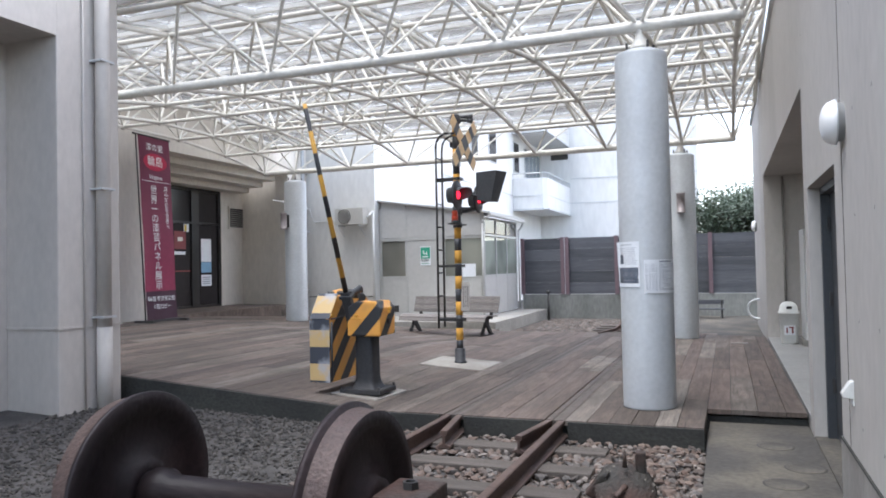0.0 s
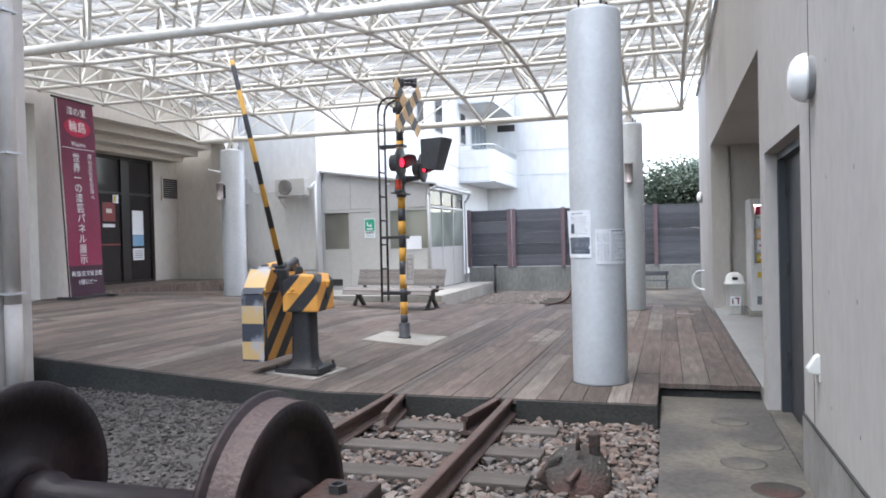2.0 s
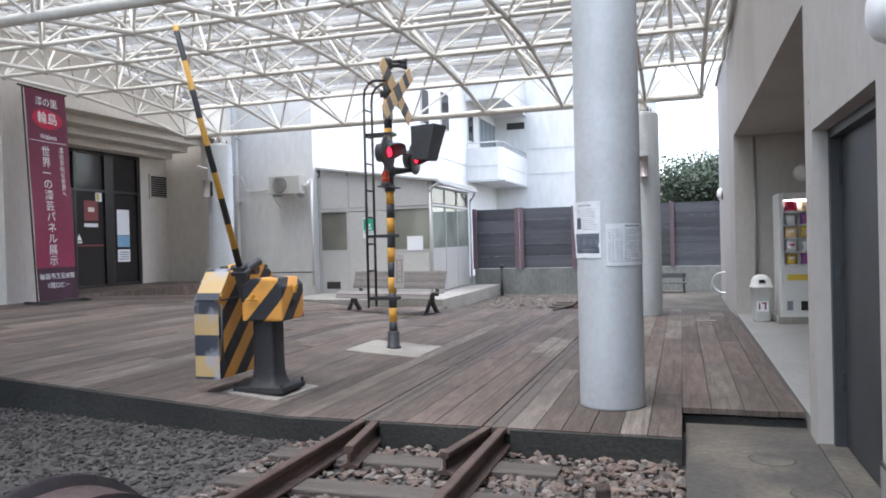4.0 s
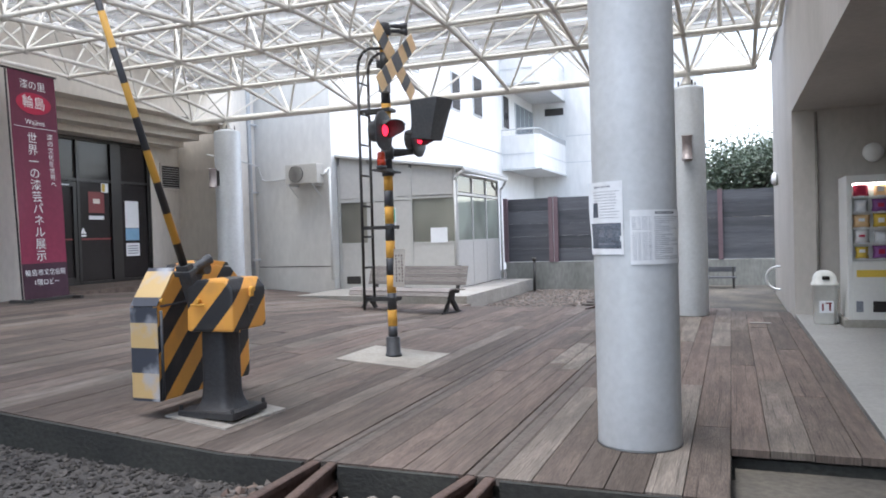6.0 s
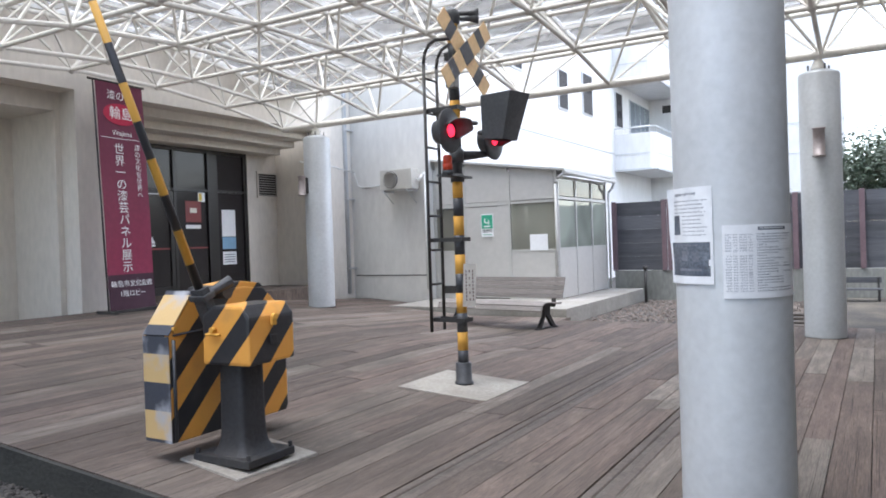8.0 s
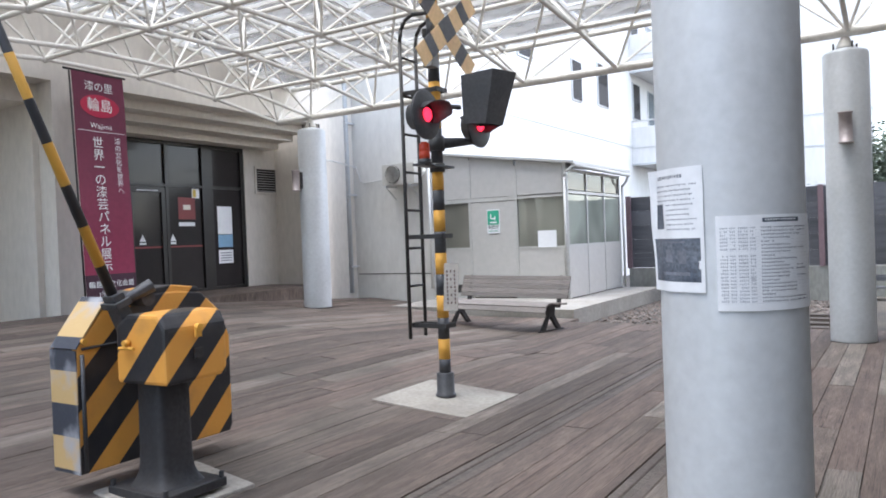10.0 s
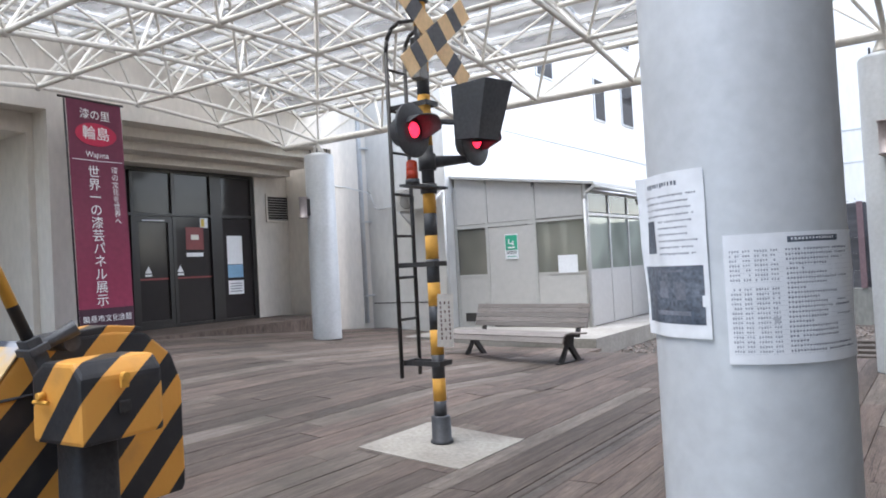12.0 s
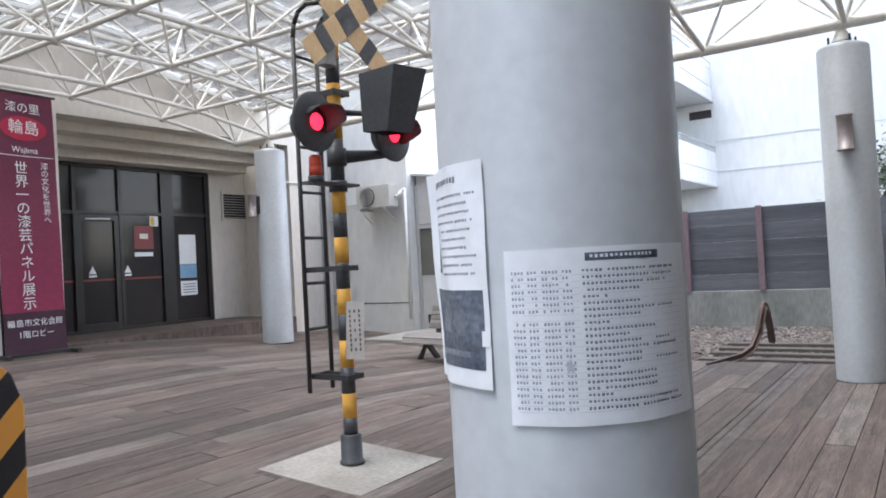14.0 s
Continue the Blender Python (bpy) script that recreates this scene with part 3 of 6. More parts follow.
sbox("beam_portico", M_BEIGE, "stepped beige beam over the portico", "beam",
     (XF - 0.80, XF - 0.4, 12.2, 17.0, 4.14, 4.6), (XF - 1.25, XF - 0.80, 12.2, 17.0, 4.00, 4.6), (XD, XF - 1.25, 12.2, 17.0, 3.87, 4.6), bevel=0.01)
sbox("wall_portico", M_BEIGE, "beige inner walls of the portico", "wall",
     (XD - 0.3, XD, 16.35, 17.3, 0, 4.5), (XD - 0.3, XF - 0.4, 11.9, 12.2, 0, 4.5), (XD, XF - 0.4, 17.3, 17.6, 0, 4.5), (XD - 0.3, XD, 12.2, 16.35, 3.88, 4.5))
sbox("wall_side_recess", M_BEIGE, "beige back wall of the deep entrance bay", "wall", (XF - 1.8, XF - 1.6, 8.4, 11.0, 0, 4.5), (XF - 1.6, XF - 0.4, 10.9, 11.0, 0, 4.3))
sbox("beam_side_recess", M_BEIGE, "beige beam over the deep entrance bay", "beam", (XF - 1.6, XF - 0.4, 8.4, 10.9, 4.0, 4.5), bevel=0.01)
sbox("floor_portico", M_WOOD, "raised timber floor before the hall doors", "floor", (XD - 0.3, XF + 0.02, 12.2, 16.99, 0.3, 0.80))

# wall with the air conditioner, and the tall block behind the roof
sbox("wall_north", M_GREYW, "pale grey rendered wall with a fine joint", "wall", (-12.7, -9.2, 18.6, 19.0, 0, 9.5))
sbox("wall_return", M_BEIGE, "beige return wall beside the downpipe", "wall", (-11.6, XF - 0.4, 17.6, 18.6, 0, 9.5))
# shed's pad and the gravel bed
sbox("pavement_shed", M_PAD, "pale concrete apron in front of the smoking shed", "pavement", (-9.2, -5.2, 16.9, 22.3, 0, 0.36), bevel=0.01)

# ---------------------------------------------------------------- deck
deck = thing("deck", "weathered grey-brown timber deck laid over the old track", "deck")
tagged(deck, kind="structure")
DECK_BACK = 16.4
bm = bmesh.new()
gxs = [-11.0 + 0.6 * k for k in range(19)]
for x0, x1 in zip(gxs, gxs[1:]):
    x1 = min(x1, -0.2)
    yb = 18.6 if x1 < -9.2 else (16.9 if x1 < -5.1 else DECK_BACK)
    ys = [YE + 0.02, 9, 11, 12, 13.5, 15, yb - 0.01]
    top = [[bm.verts.new((x, y, deck_z(x, y) - 0.05)) for y in ys] for x in (x0, x1)]
    low = [[bm.verts.new((x, y, 0)) for y in (ys[0], ys[-1])] for x in (x0, x1)]
    for k in range(len(ys) - 1):
        bm.faces.new((top[0][k], top[1][k], top[1][k + 1], top[0][k + 1]))
    bm.faces.new((low[0][0], low[1][0], top[1][0], top[0][0]))
    bm.faces.new((low[1][1], low[0][1], top[0][-1], top[1][-1]))
    bm.faces.new([low[1][0], low[1][1]] + top[1][::-1])
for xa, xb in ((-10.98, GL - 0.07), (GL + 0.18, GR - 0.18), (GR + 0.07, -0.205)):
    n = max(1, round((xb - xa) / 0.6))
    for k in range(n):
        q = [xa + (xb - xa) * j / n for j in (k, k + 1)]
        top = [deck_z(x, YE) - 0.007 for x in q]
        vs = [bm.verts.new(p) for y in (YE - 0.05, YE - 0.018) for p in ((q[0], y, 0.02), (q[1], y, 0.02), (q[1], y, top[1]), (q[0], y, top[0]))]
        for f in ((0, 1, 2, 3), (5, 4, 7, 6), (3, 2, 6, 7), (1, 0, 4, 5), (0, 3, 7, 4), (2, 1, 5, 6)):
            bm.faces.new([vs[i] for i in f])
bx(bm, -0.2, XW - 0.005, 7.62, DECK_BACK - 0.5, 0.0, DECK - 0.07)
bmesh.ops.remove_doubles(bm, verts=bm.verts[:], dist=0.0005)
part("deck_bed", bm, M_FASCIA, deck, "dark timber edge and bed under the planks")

# ---------------------------------------------------------------- roof frame
roof = thing("space_frame_roof", "cream steel space frame carrying a dusty glass roof", "roof")
tagged(roof, kind="structure")
CX, CW, CY, CN = -0.745, -9.64, 7.595, 15.22
SXX = (CX - CW) / 6
NX = [0.20] + [CX - SXX * k for k in range(7)] + [-10.5]
SYV = (CN - CY) / 5
NY = [CY + SYV * k for k in range(6)]
TX = [0.62] + [(a + b) / 2 for a, b in zip(NX, NX[1:])] + [-10.85]
TY = [CY - SYV / 2] + [y + SYV / 2 for y in NY]


def vault(y):
    """Height of the lower nodes: a shallow vault between the two rows of columns."""
    u = (y - CY) / (CN - CY)
    return 4.12 - 0.04 * u + 0.38 * 4 * u * (1 - u)


def upper(y):
    return vault(min(CN, max(CY, y))) * 0.4 + vault(y) * 0.6 + 0.88


def bar_mesh(name, r, seg, material):
    b = bmesh.new()
    tube(b, (0, 0, 0), (0, 0, 1), r, seg=seg, caps=False)
    return finish(b, name, material)


BAR_C, BAR_H, BAR_D = bar_mesh("chord", 0.032, 8, M_TRUSS), bar_mesh("edge_chord", 0.062, 12, M_TRUSS), bar_mesh("brace", 0.021, 6, M_TRUSS)
BAR_T = bar_mesh("top_chord", 0.040, 8, M_TRUSS)
b = bmesh.new()
bmesh.ops.create_uvsphere(b, u_segments=10, v_segments=6, radius=0.06)
for f in b.faces:
    f.smooth = True
BALL = finish(b, "node_ball", M_TRUSS)


def bar(name, me, a, b):
    a, b = Vector(a), Vector(b)
    d = b - a
    piece(name, me, roof, Matrix.Translation(a) @ d.to_track_quat("Z", "Y").to_matrix().to_4x4() @ Matrix.Diagonal((1, 1, d.length, 1)))


for i, x in enumerate(NX):
    for j, y in enumerate(NY):
        z = vault(y)
        piece("node_ball", BALL, roof, Matrix.Translation((x, y, z)))
        if i + 1 < len(NX):
            bar("bottom_chord", BAR_H if j in (0, 5) else BAR_C, (x, y, z), (NX[i + 1], y, z))
        if j < 5:
            bar("bottom_chord", BAR_C, (x, y, z), (x, NY[j + 1], vault(NY[j + 1])))
        for tx in (TX[i], TX[i + 1]):
            for ty in (TY[j], TY[j + 1]):
                bar("brace", BAR_D, (x, y, z), (tx, ty, upper(ty)))
for i, x in enumerate(TX):
    for j, y in enumerate(TY):
        if i + 1 < len(TX):
            bar("top_chord", BAR_T, (x, y, upper(y)), (TX[i + 1], y, upper(y)))
        if j + 1 < len(TY):
            bar("top_chord", BAR_T, (x, y, upper(y)), (x, TY[j + 1], upper(TY[j + 1])))
# glazing bars and panes over the vault
b = bmesh.new()
bx(b, -0.025, 0.025, -0.06, 0.0, 0, 1)
GB = finish(b, "glazing_bar", M_PURLIN)
b = bmesh.new()
bx(b, 0, 1, 0, 1, 0, 1)
PANE = finish(b, "roof_pane", M_ROOFGL)
GXS = sorted([XW - 0.08] + TX[1:-1] + [XF + 0.02])
GYS = [CY - SYV * 0.75] + [y for k in range(6) for y in (TY[k], (TY[k] + TY[k + 1]) / 2)] + [TY[-1]]
GYS = GYS[:1] + GYS[1:] + [CN + SYV * 0.7]
for y in GYS:
    bar("glazing_bar", GB, (GXS[0], y, upper(y) + 0.15), (GXS[-1], y, upper(y) + 0.15))
for y0, y1 in zip(GYS, GYS[1:]):
    za, zb = upper(y0) + 0.17, upper(y1) + 0.17
    tilt = math.degrees(math.atan2(zb - za, y1 - y0))
    for x0, x1 in zip(GXS, GXS[1:]):
        o = piece("roof_pane", PANE, roof, Matrix.Translation((x0 + 0.02, y0 + 0.01, za)) @ pose(0, 0, 0, tilt, 0, 0) @ Matrix.Diagonal((x1 - x0 - 0.04, math.hypot(y1 - y0, zb - za) - 0.02, 0.008, 1)))
        o.visible_shadow = False
    for x in GXS:
        bar("glazing_bar", GB, (x, y0, za - 0.03), (x, y1, zb - 0.03))

# ---------------------------------------------------------------- columns


def column(x, y, z0, z1=3.83, label="tall round galvanised steel column on the deck"):
    c = thing("column", label, "column", (x, y, z0), group="roof columns")
    h = z1 - z0
    bm = bmesh.new()
    lathe(bm, [(0.26, 0.0), (0.26, 0.02), (0.26, h - 0.03), (0.245, h), (0.16, h + 0.035), (0.10, h + 0.05)], seg=56)
    part("shaft", bm, M_COL, c)
    bm = bmesh.new()
    lathe(bm, [(0.11, h + 0.05), (0.10, h + 0.08), (0.035, h + 0.22), (0.05, h + 0.26)], seg=16)
    part("bearing", bm, M_TRUSS, c, "cream cone-shaped steel bearing")
    bm = bmesh.new()
    lathe(bm, [(0.268, 0.0), (0.268, 0.004), (0.262, 0.006)], seg=56)
    part("foot_ring", bm, M_STEELD, c, "dark gap ring at the foot")
    for k in range(4):
        a = k * math.tau / 4 + 0.6
        bm = bmesh.new()
        tube(bm, (0.15 * math.cos(a), 0.15 * math.sin(a), h + 0.03), (0.15 * math.cos(a), 0.15 * math.sin(a), h + 0.11), 0.012, seg=6)
        part("bolt", bm, M_STEELD, c)
    return c


COL1 = column(CX, CY, deck_z(CX, CY), label="round galvanised column with notices taped on")
COL2 = column(-0.785, 15.25, deck_z(-0.785, 15.25), label="round galvanised column with a box lamp, by the rail end")
COL3 = column(-9.64, 15.2, deck_z(-9.64, 15.2), label="round galvanised column with a box lamp, by the hall doors")

# ---------------------------------------------------------------- track


def rail_mesh(bm, p0, p1, h=0.15):
    """A rail of I-section from p0 to p1, its head's top at the given height."""
    p0, p1 = Vector(p0), Vector(p1)
    d = (p1 - p0).normalized()
    s = d.cross(Vector((0, 0, 1))).normalized()
    sec = [(-0.06, -h), (0.06, -h), (0.06, -h + 0.015), (0.010, -h + 0.035), (0.010, -0.045), (0.032, -0.035), (0.032, -0.006), (0.024, 0), (-0.024, 0), (-0.032, -0.006), (-0.032, -0.035), (-0.010, -0.045), (-0.010, -h + 0.035), (-0.06, -h + 0.015)]
    ra = [bm.verts.new(p0 + s * a + Vector((0, 0, b))) for a, b in sec]
    rb = [bm.verts.new(p1 + s * a + Vector((0, 0, b))) for a, b in sec]
    for k in range(len(sec)):
        j = (k + 1) % len(sec)
        bm.faces.new((ra[k], ra[j], rb[j], rb[k]))
    bm.faces.new(ra[::-1])
    bm.faces.new(rb)


ZR = 0.262
for x in (GL, GR):
    r = thing("rail", "rusty steel rail running under the timber deck", "rail", group="track rails")
    bm = bmesh.new()
    rail_mesh(bm, (x, -6, ZR), (x, YE, ZR))
    part("rail_bar", bm, M_RUST, r)
    bm = bmesh.new()
    rail_mesh(bm, (x, YE, deck_z(x, YE) + 0.002), (x, 16.4, deck_z(x, 16.4) + 0.002), h=0.15)
    part("rail_head", bm, M_RAILTOP, r, "rusty rail head flush with the planks")
    bm = bmesh.new()
    s = 1 if x == GL else -1
    rail_mesh(bm, (x + s * 0.115, YE, deck_z(x, YE) + 0.002), (x + s * 0.115, 16.4, deck_z(x, 16.4) + 0.002), h=0.15)
    part("check_rail", bm, M_RAILTOP, r, "rusty check rail flush with the planks")
    bm = bmesh.new()
    zf = [deck_z(x, y) - 0.006 for y in (YE + 0.01, 16.38)]
    vs = [bm.verts.new((x + s * q, y, z + d)) for q in (0.034, 0.081) for y, z in zip((YE + 0.01, 16.38), zf) for d in (-0.05, 0)]
    bmesh.ops.convex_hull(bm, input=vs)
    part("groove_fill", bm, M_TIE, r, "earth and wood packed in the flange groove")
    bm = bmesh.new()
    rail_mesh(bm, (x + s * 0.115, YE, ZR), (x + s * 0.22, YE - 0.7, ZR))
    part("guard_rail", bm, M_RUST, r, "short flared guard rail end")
    if x == GR:
        bm = bmesh.new()
        bx(bm, x - 0.034, x - 0.012, 4.42, 4.98, ZR - 0.115, ZR - 0.045)
        jb = part("joint_bar", bm, M_RUST, r, "bolted rusty joint bar", bevel=0.006)
        for y in (4.50, 4.63, 4.77, 4.90):
            bm = bmesh.new()
            tube(bm, (x - 0.03, y, ZR - 0.08), (x - 0.055, y, ZR - 0.08), 0.016, seg=6)
            part("bolt", bm, M_RUST, jb)
SL = bmesh.new()
bx(SL, -1.05, 1.05, -0.11, 0.11, -0.14, 0)
SLM = finish(SL, "sleeper", M_TIE, 0.012)
for k in range(13):
    y = 6.2 - 0.62 * k
    s = tagged(new("sleeper", SLM), "grey weathered timber sleeper bedded in ballast", "sleeper", group="track sleepers")
    s.matrix_basis = pose((GL + GR) / 2 + 0.02 * math.sin(k * 5), y, ZR - 0.142, 0, 0, 1.5 * math.sin(k * 3.1))

# ---------------------------------------------------------------- wheelset
wset = thing("wheelset", "dark rusted railway wheelset standing on the rails", "wheelset", ((GL + GR) / 2 - 0.02, 2.62, ZR + 0.425))
for s in (-1, 1):
    prof = [(0.09, -0.075), (0.14, -0.075), (0.155, -0.03), (0.34, -0.02), (0.365, -0.055), (0.450, -0.055), (0.455, -0.045), (0.452, -0.03), (0.430, -0.022), (0.425, 0.0), (0.419, 0.075), (0.36, 0.078), (0.34, 0.02), (0.16, 0.04), (0.145, 0.10), (0.09, 0.10)]
    bm = bmesh.new()
    m = Matrix.Translation((s * 0.585, 0, 0)) @ pose(0, 0, 0, 0, 90 * s, 0)
    lathe(bm, prof, m, seg=64)
    w = part("wheel", bm, M_WHEEL, wset)
    bm = bmesh.new()
    lathe(bm, [(0.4305, -0.02), (0.4265, 0.0), (0.4205, 0.073)], m, seg=64, caps=False)
    t = part("tread", bm, M_TREAD, w, "worn brown tread with a bright patch")
bm = bmesh.new()
lathe(bm, [(0.075, -0.62), (0.09, -0.5), (0.105, -0.47), (0.105, -0.40), (0.08, -0.36), (0.078, 0), (0.08, 0.36), (0.105, 0.40), (0.105, 0.47), (0.09, 0.5), (0.075, 0.62)], pose(0, 0, 0, 0, 90, 0), seg=32)
part("axle", bm, M_AXLE, wset, "oily brown axle")
for s in (-1, 1):
    bm = bmesh.new()
    tube(bm, (s * 0.6, 0, 0), (s * 0.93, 0, 0), 0.055, seg=20)
    part("journal", bm, M_WHEEL, wset)
    bm = bmesh.new()
    bx(bm, s * 0.83 - 0.11, s * 0.83 + 0.11, -0.14, 0.14, -0.14, 0.12)
    bx(bm, s * 0.83 - 0.05, s * 0.83 + 0.05, -0.19, 0.19, -0.10, 0.08)
    j = part("axle_box", bm, M_RUSTB, wset, "dark rusty cast axle box", bevel=0.012)
    for yb in (-0.17, 0.17):
        for zb in (-0.07, 0.05):
            bm = bmesh.new()
            tube(bm, (s * 0.88, yb, zb), (s * 0.905, yb, zb), 0.02, seg=6)
            part("bolt", bm, M_RUST, j)
    bm = bmesh.new()
    lathe(bm, [(0.035, 0.12), (0.035, 0.15), (0.022, 0.15), (0.020, 0.135)], Matrix.Translation((s * 0.83, 0, 0)), seg=6, smooth=False)
    part("plug", bm, M_STEELD, j)


# ---------------------------------------------------------------- rail end: the rails curl up as stops
st = thing("rail_stop", "rusty rail end curled up as a wheel stop", "rail stop")
way = [Vector(p) for p in ((-2.61, 16.0, 0.235), (-2.52, 16.45, 0.235), (-2.38, 16.9, 0.25), (-2.29, 17.13, 0.33), (-2.235, 17.26, 0.50), (-2.20, 17.34, 0.70), (-2.178, 17.40, 0.84), (-2.165, 17.45, 0.905), (-2.15, 17.50, 0.915), (-2.135, 17.55, 0.88), (-2.115, 17.61, 0.76), (-2.10, 17.68, 0.55), (-2.09, 17.74, 0.32))]
SEC = [(-0.055, -0.105), (0.055, -0.105), (0.055, -0.09), (0.010, -0.078), (0.010, -0.04), (0.030, -0.03), (0.030, 0.0), (-0.030, 0.0), (-0.030, -0.03), (-0.010, -0.04), (-0.010, -0.078), (-0.055, -0.09)]
bm = bmesh.new()
rows = []
for k, p in enumerate(way):
    d = (way[min(k + 1, len(way) - 1)] - way[max(k - 1, 0)]).normalized()
    side = Vector((0.95, -0.3, 0)).normalized()
    up = side.cross(d).normalized()
    side = d.cross(up)
    rows.append([bm.verts.new(p + side * a * 0.8 + up * b * 0.8) for a, b in SEC])
for a, b in zip(rows, rows[1:]):
    for k in range(len(SEC)):
        bm.faces.new((a[k], a[(k + 1) % len(SEC)], b[(k + 1) % len(SEC)], b[k]))
bm.faces.new(rows[0][::-1])
bm.faces.new(rows[-1])
part("curled_rail", bm, M_RUST, st)
for k in range(5):
    o = tagged(new("sleeper", SLM), "grey weathered timber sleeper bedded in leaf litter", "sleeper", group="track sleepers")
    o.matrix_basis = pose((GL + GR) / 2, 16.75 + 0.62 * k, 0.115, 0, 0, 2 * math.sin(k * 2.2))

# ---------------------------------------------------------------- barrier machine
GZ = deck_z(-3.8, 7.35)
gate = thing("crossing_barrier", "yellow and black striped level-crossing barrier machine with raised boom", "barrier", (-3.785, 7.345, GZ))
bm = bmesh.new()
bx(bm, -0.33, 0.27, -0.27, 0.40, -0.03, 0.018, pose(0, 0, 0, 0, 4.2, -6))
part("footing", bm, M_FOOT, gate, "cracked pale concrete footing", bevel=0.012)
bm = bmesh.new()
rows = []
for z, h in ((0.07, 0.165), (0.085, 0.155), (0.11, 0.137), (0.15, 0.123), (0.20, 0.116), (0.32, 0.113), (0.70, 0.110)):
    rows.append([bm.verts.new((h * math.copysign(abs(math.cos(a)) ** 0.38, math.cos(a)), h * math.copysign(abs(math.sin(a)) ** 0.38, math.sin(a)), z)) for a in [k * math.tau / 32 for k in range(32)]])
for a, b in zip(rows, rows[1:]):
    for k in range(32):
        bm.faces.new((a[k], a[(k + 1) % 32], b[(k + 1) % 32], b[k])).smooth = True
part("pedestal", bm, M_IRON, gate, "black cast pedestal")
bm = bmesh.new()
bx(bm, -0.26, 0.24, -0.20, 0.22, 0.024, 0.075)
for a, b in ((-0.24, -0.18), (0.22, -0.18), (-0.24, 0.20), (0.22, 0.20)):
    tube(bm, (a, b, 0.07), (a, b, 0.11), 0.016, seg=6)
part("base_plate", bm, M_IRON, gate, "black bolted base plate", bevel=0.006)
# counterweight cabinet: long along the road, thin across
prof = [(-0.33, 0.16), (0.74, 0.16), (0.76, 0.20), (0.76, 0.80), (0.70, 0.97), (0.54, 1.11), (0.36, 1.135), (0.05, 1.125), (-0.12, 1.11), (-0.33, 0.86)]
bm = bmesh.new()
extrude_poly(bm, prof, 0.235, pose(-0.30, 0, 0, 0, 0, 90))
cab = part("cabinet", bm, M_STRIPE, gate, "striped counterweight cabinet", bevel=0.014)
bm = bmesh.new()
bx(bm, -0.545, -0.295, -0.338, -0.331, 0.165, 0.855)
m = Matrix.Translation((0, -0.33, 0.86)) @ pose(0, 0, 0, math.degrees(math.atan2(0.28, 0.21)), 0, 0)
bx(bm, -0.545, -0.295, 0.0, 0.34, 0.001, 0.008, m)
part("front_plate", bm, M_BANDS, cab, "worn reflective banded front plate")
bm = bmesh.new()
tube(bm, (-0.29, -0.30, 0.86), (-0.29, 0.16, 0.88), 0.008, seg=6)
part("hasp_rod", bm, M_BLACK, cab)
bm = bmesh.new()
tube(bm, (-0.285, -0.305, 0.18), (-0.285, -0.305, 0.83), 0.012, seg=8)
part("lock_bar", bm, M_BLACK, cab, "upright black lock bar")
bm = bmesh.new()
tube(bm, (-0.30, -0.29, 0.90), (-0.275, -0.29, 0.90), 0.018, seg=8)
part("bolt", bm, M_YEL, cab)
bm = bmesh.new()
extrude_poly(bm, [(0.0, 0.0), (0.52, 0.0), (0.50, 0.03), (0.30, 0.055), (0.02, 0.03)], 0.22, pose(-0.31, 0.02, 1.12, 0, 0, 90))
part("cover", bm, M_STRIPE, cab, "striped top cover", bevel=0.01)
# motor box on the pedestal
bm = bmesh.new()
prof = [(-0.18, 0.66), (0.22, 0.66), (0.22, 0.97), (0.16, 1.045), (-0.08, 1.045), (-0.18, 0.98)]
extrude_poly(bm, prof, 0.44, pose(0.02, -0.17, 0.0, 0, 0, 3))
box = part("motor_box", bm, M_STRIPE, gate, "striped motor box on the pedestal", bevel=0.022)
bm = bmesh.new()
bx(bm, 0.242, 0.262, 0.03, 0.07, 0.905, 0.965)
tube(bm, (0.245, 0.05, 0.96), (0.275, 0.05, 0.96), 0.022, seg=8)
part("lock_cover", bm, M_YEL, box, bevel=0.004)
bm = bmesh.new()
tube(bm, (-0.10, -0.20, 0.86), (0.02, -0.195, 0.86), 0.010, seg=6)
tube(bm, (-0.04, -0.18, 0.89), (-0.04, -0.215, 0.89), 0.018, seg=8)
part("latch", bm, M_YEL, box)
boxes("name_plate", M_STEELD, box, (0.238, 0.252, 0.025, 0.085, 0.785, 0.845), label="small grey maker's plate", bevel=0.01)
# boom and its clamp
bm = bmesh.new()
tube(bm, (-0.36, 0.0, 1.12), (-0.10, 0.0, 1.12), 0.045, seg=14)
part("shaft", bm, M_BLACK, gate, "black boom shaft")
boom_dir = (Vector((-3.99, 6.365, 3.40)) - Vector((-3.978, 7.17, 1.40))).normalized()
bl = (Vector((-3.99, 6.365, 3.40)) - Vector((-3.978, 7.17, 1.40))).length
bm = bmesh.new()
tube(bm, (0, 0, 0.04), (0, 0, bl), 0.030, 0.022, seg=12)
boom = part("boom", bm, M_BOOM, gate, "black and yellow banded boom")
boom.matrix_basis = Matrix.Translation(Vector((-3.978, 7.17, 1.40)) - Vector((-3.81, 7.33, GZ))) @ boom_dir.to_track_quat("Z", "Y").to_matrix().to_4x4()
bm = bmesh.new()
mm = boom.matrix_basis.copy()
bx(bm, -0.055, 0.055, -0.035, 0.035, -0.36, 0.06, mm)
bx(bm, -0.075, 0.075, -0.05, 0.05, -0.02, 0.02, mm)
tube(bm, mm @ Vector((0.02, 0.03, 0.0)), mm @ Vector((0.08, 0.20, 0.02)), 0.03, 0.042, seg=9)
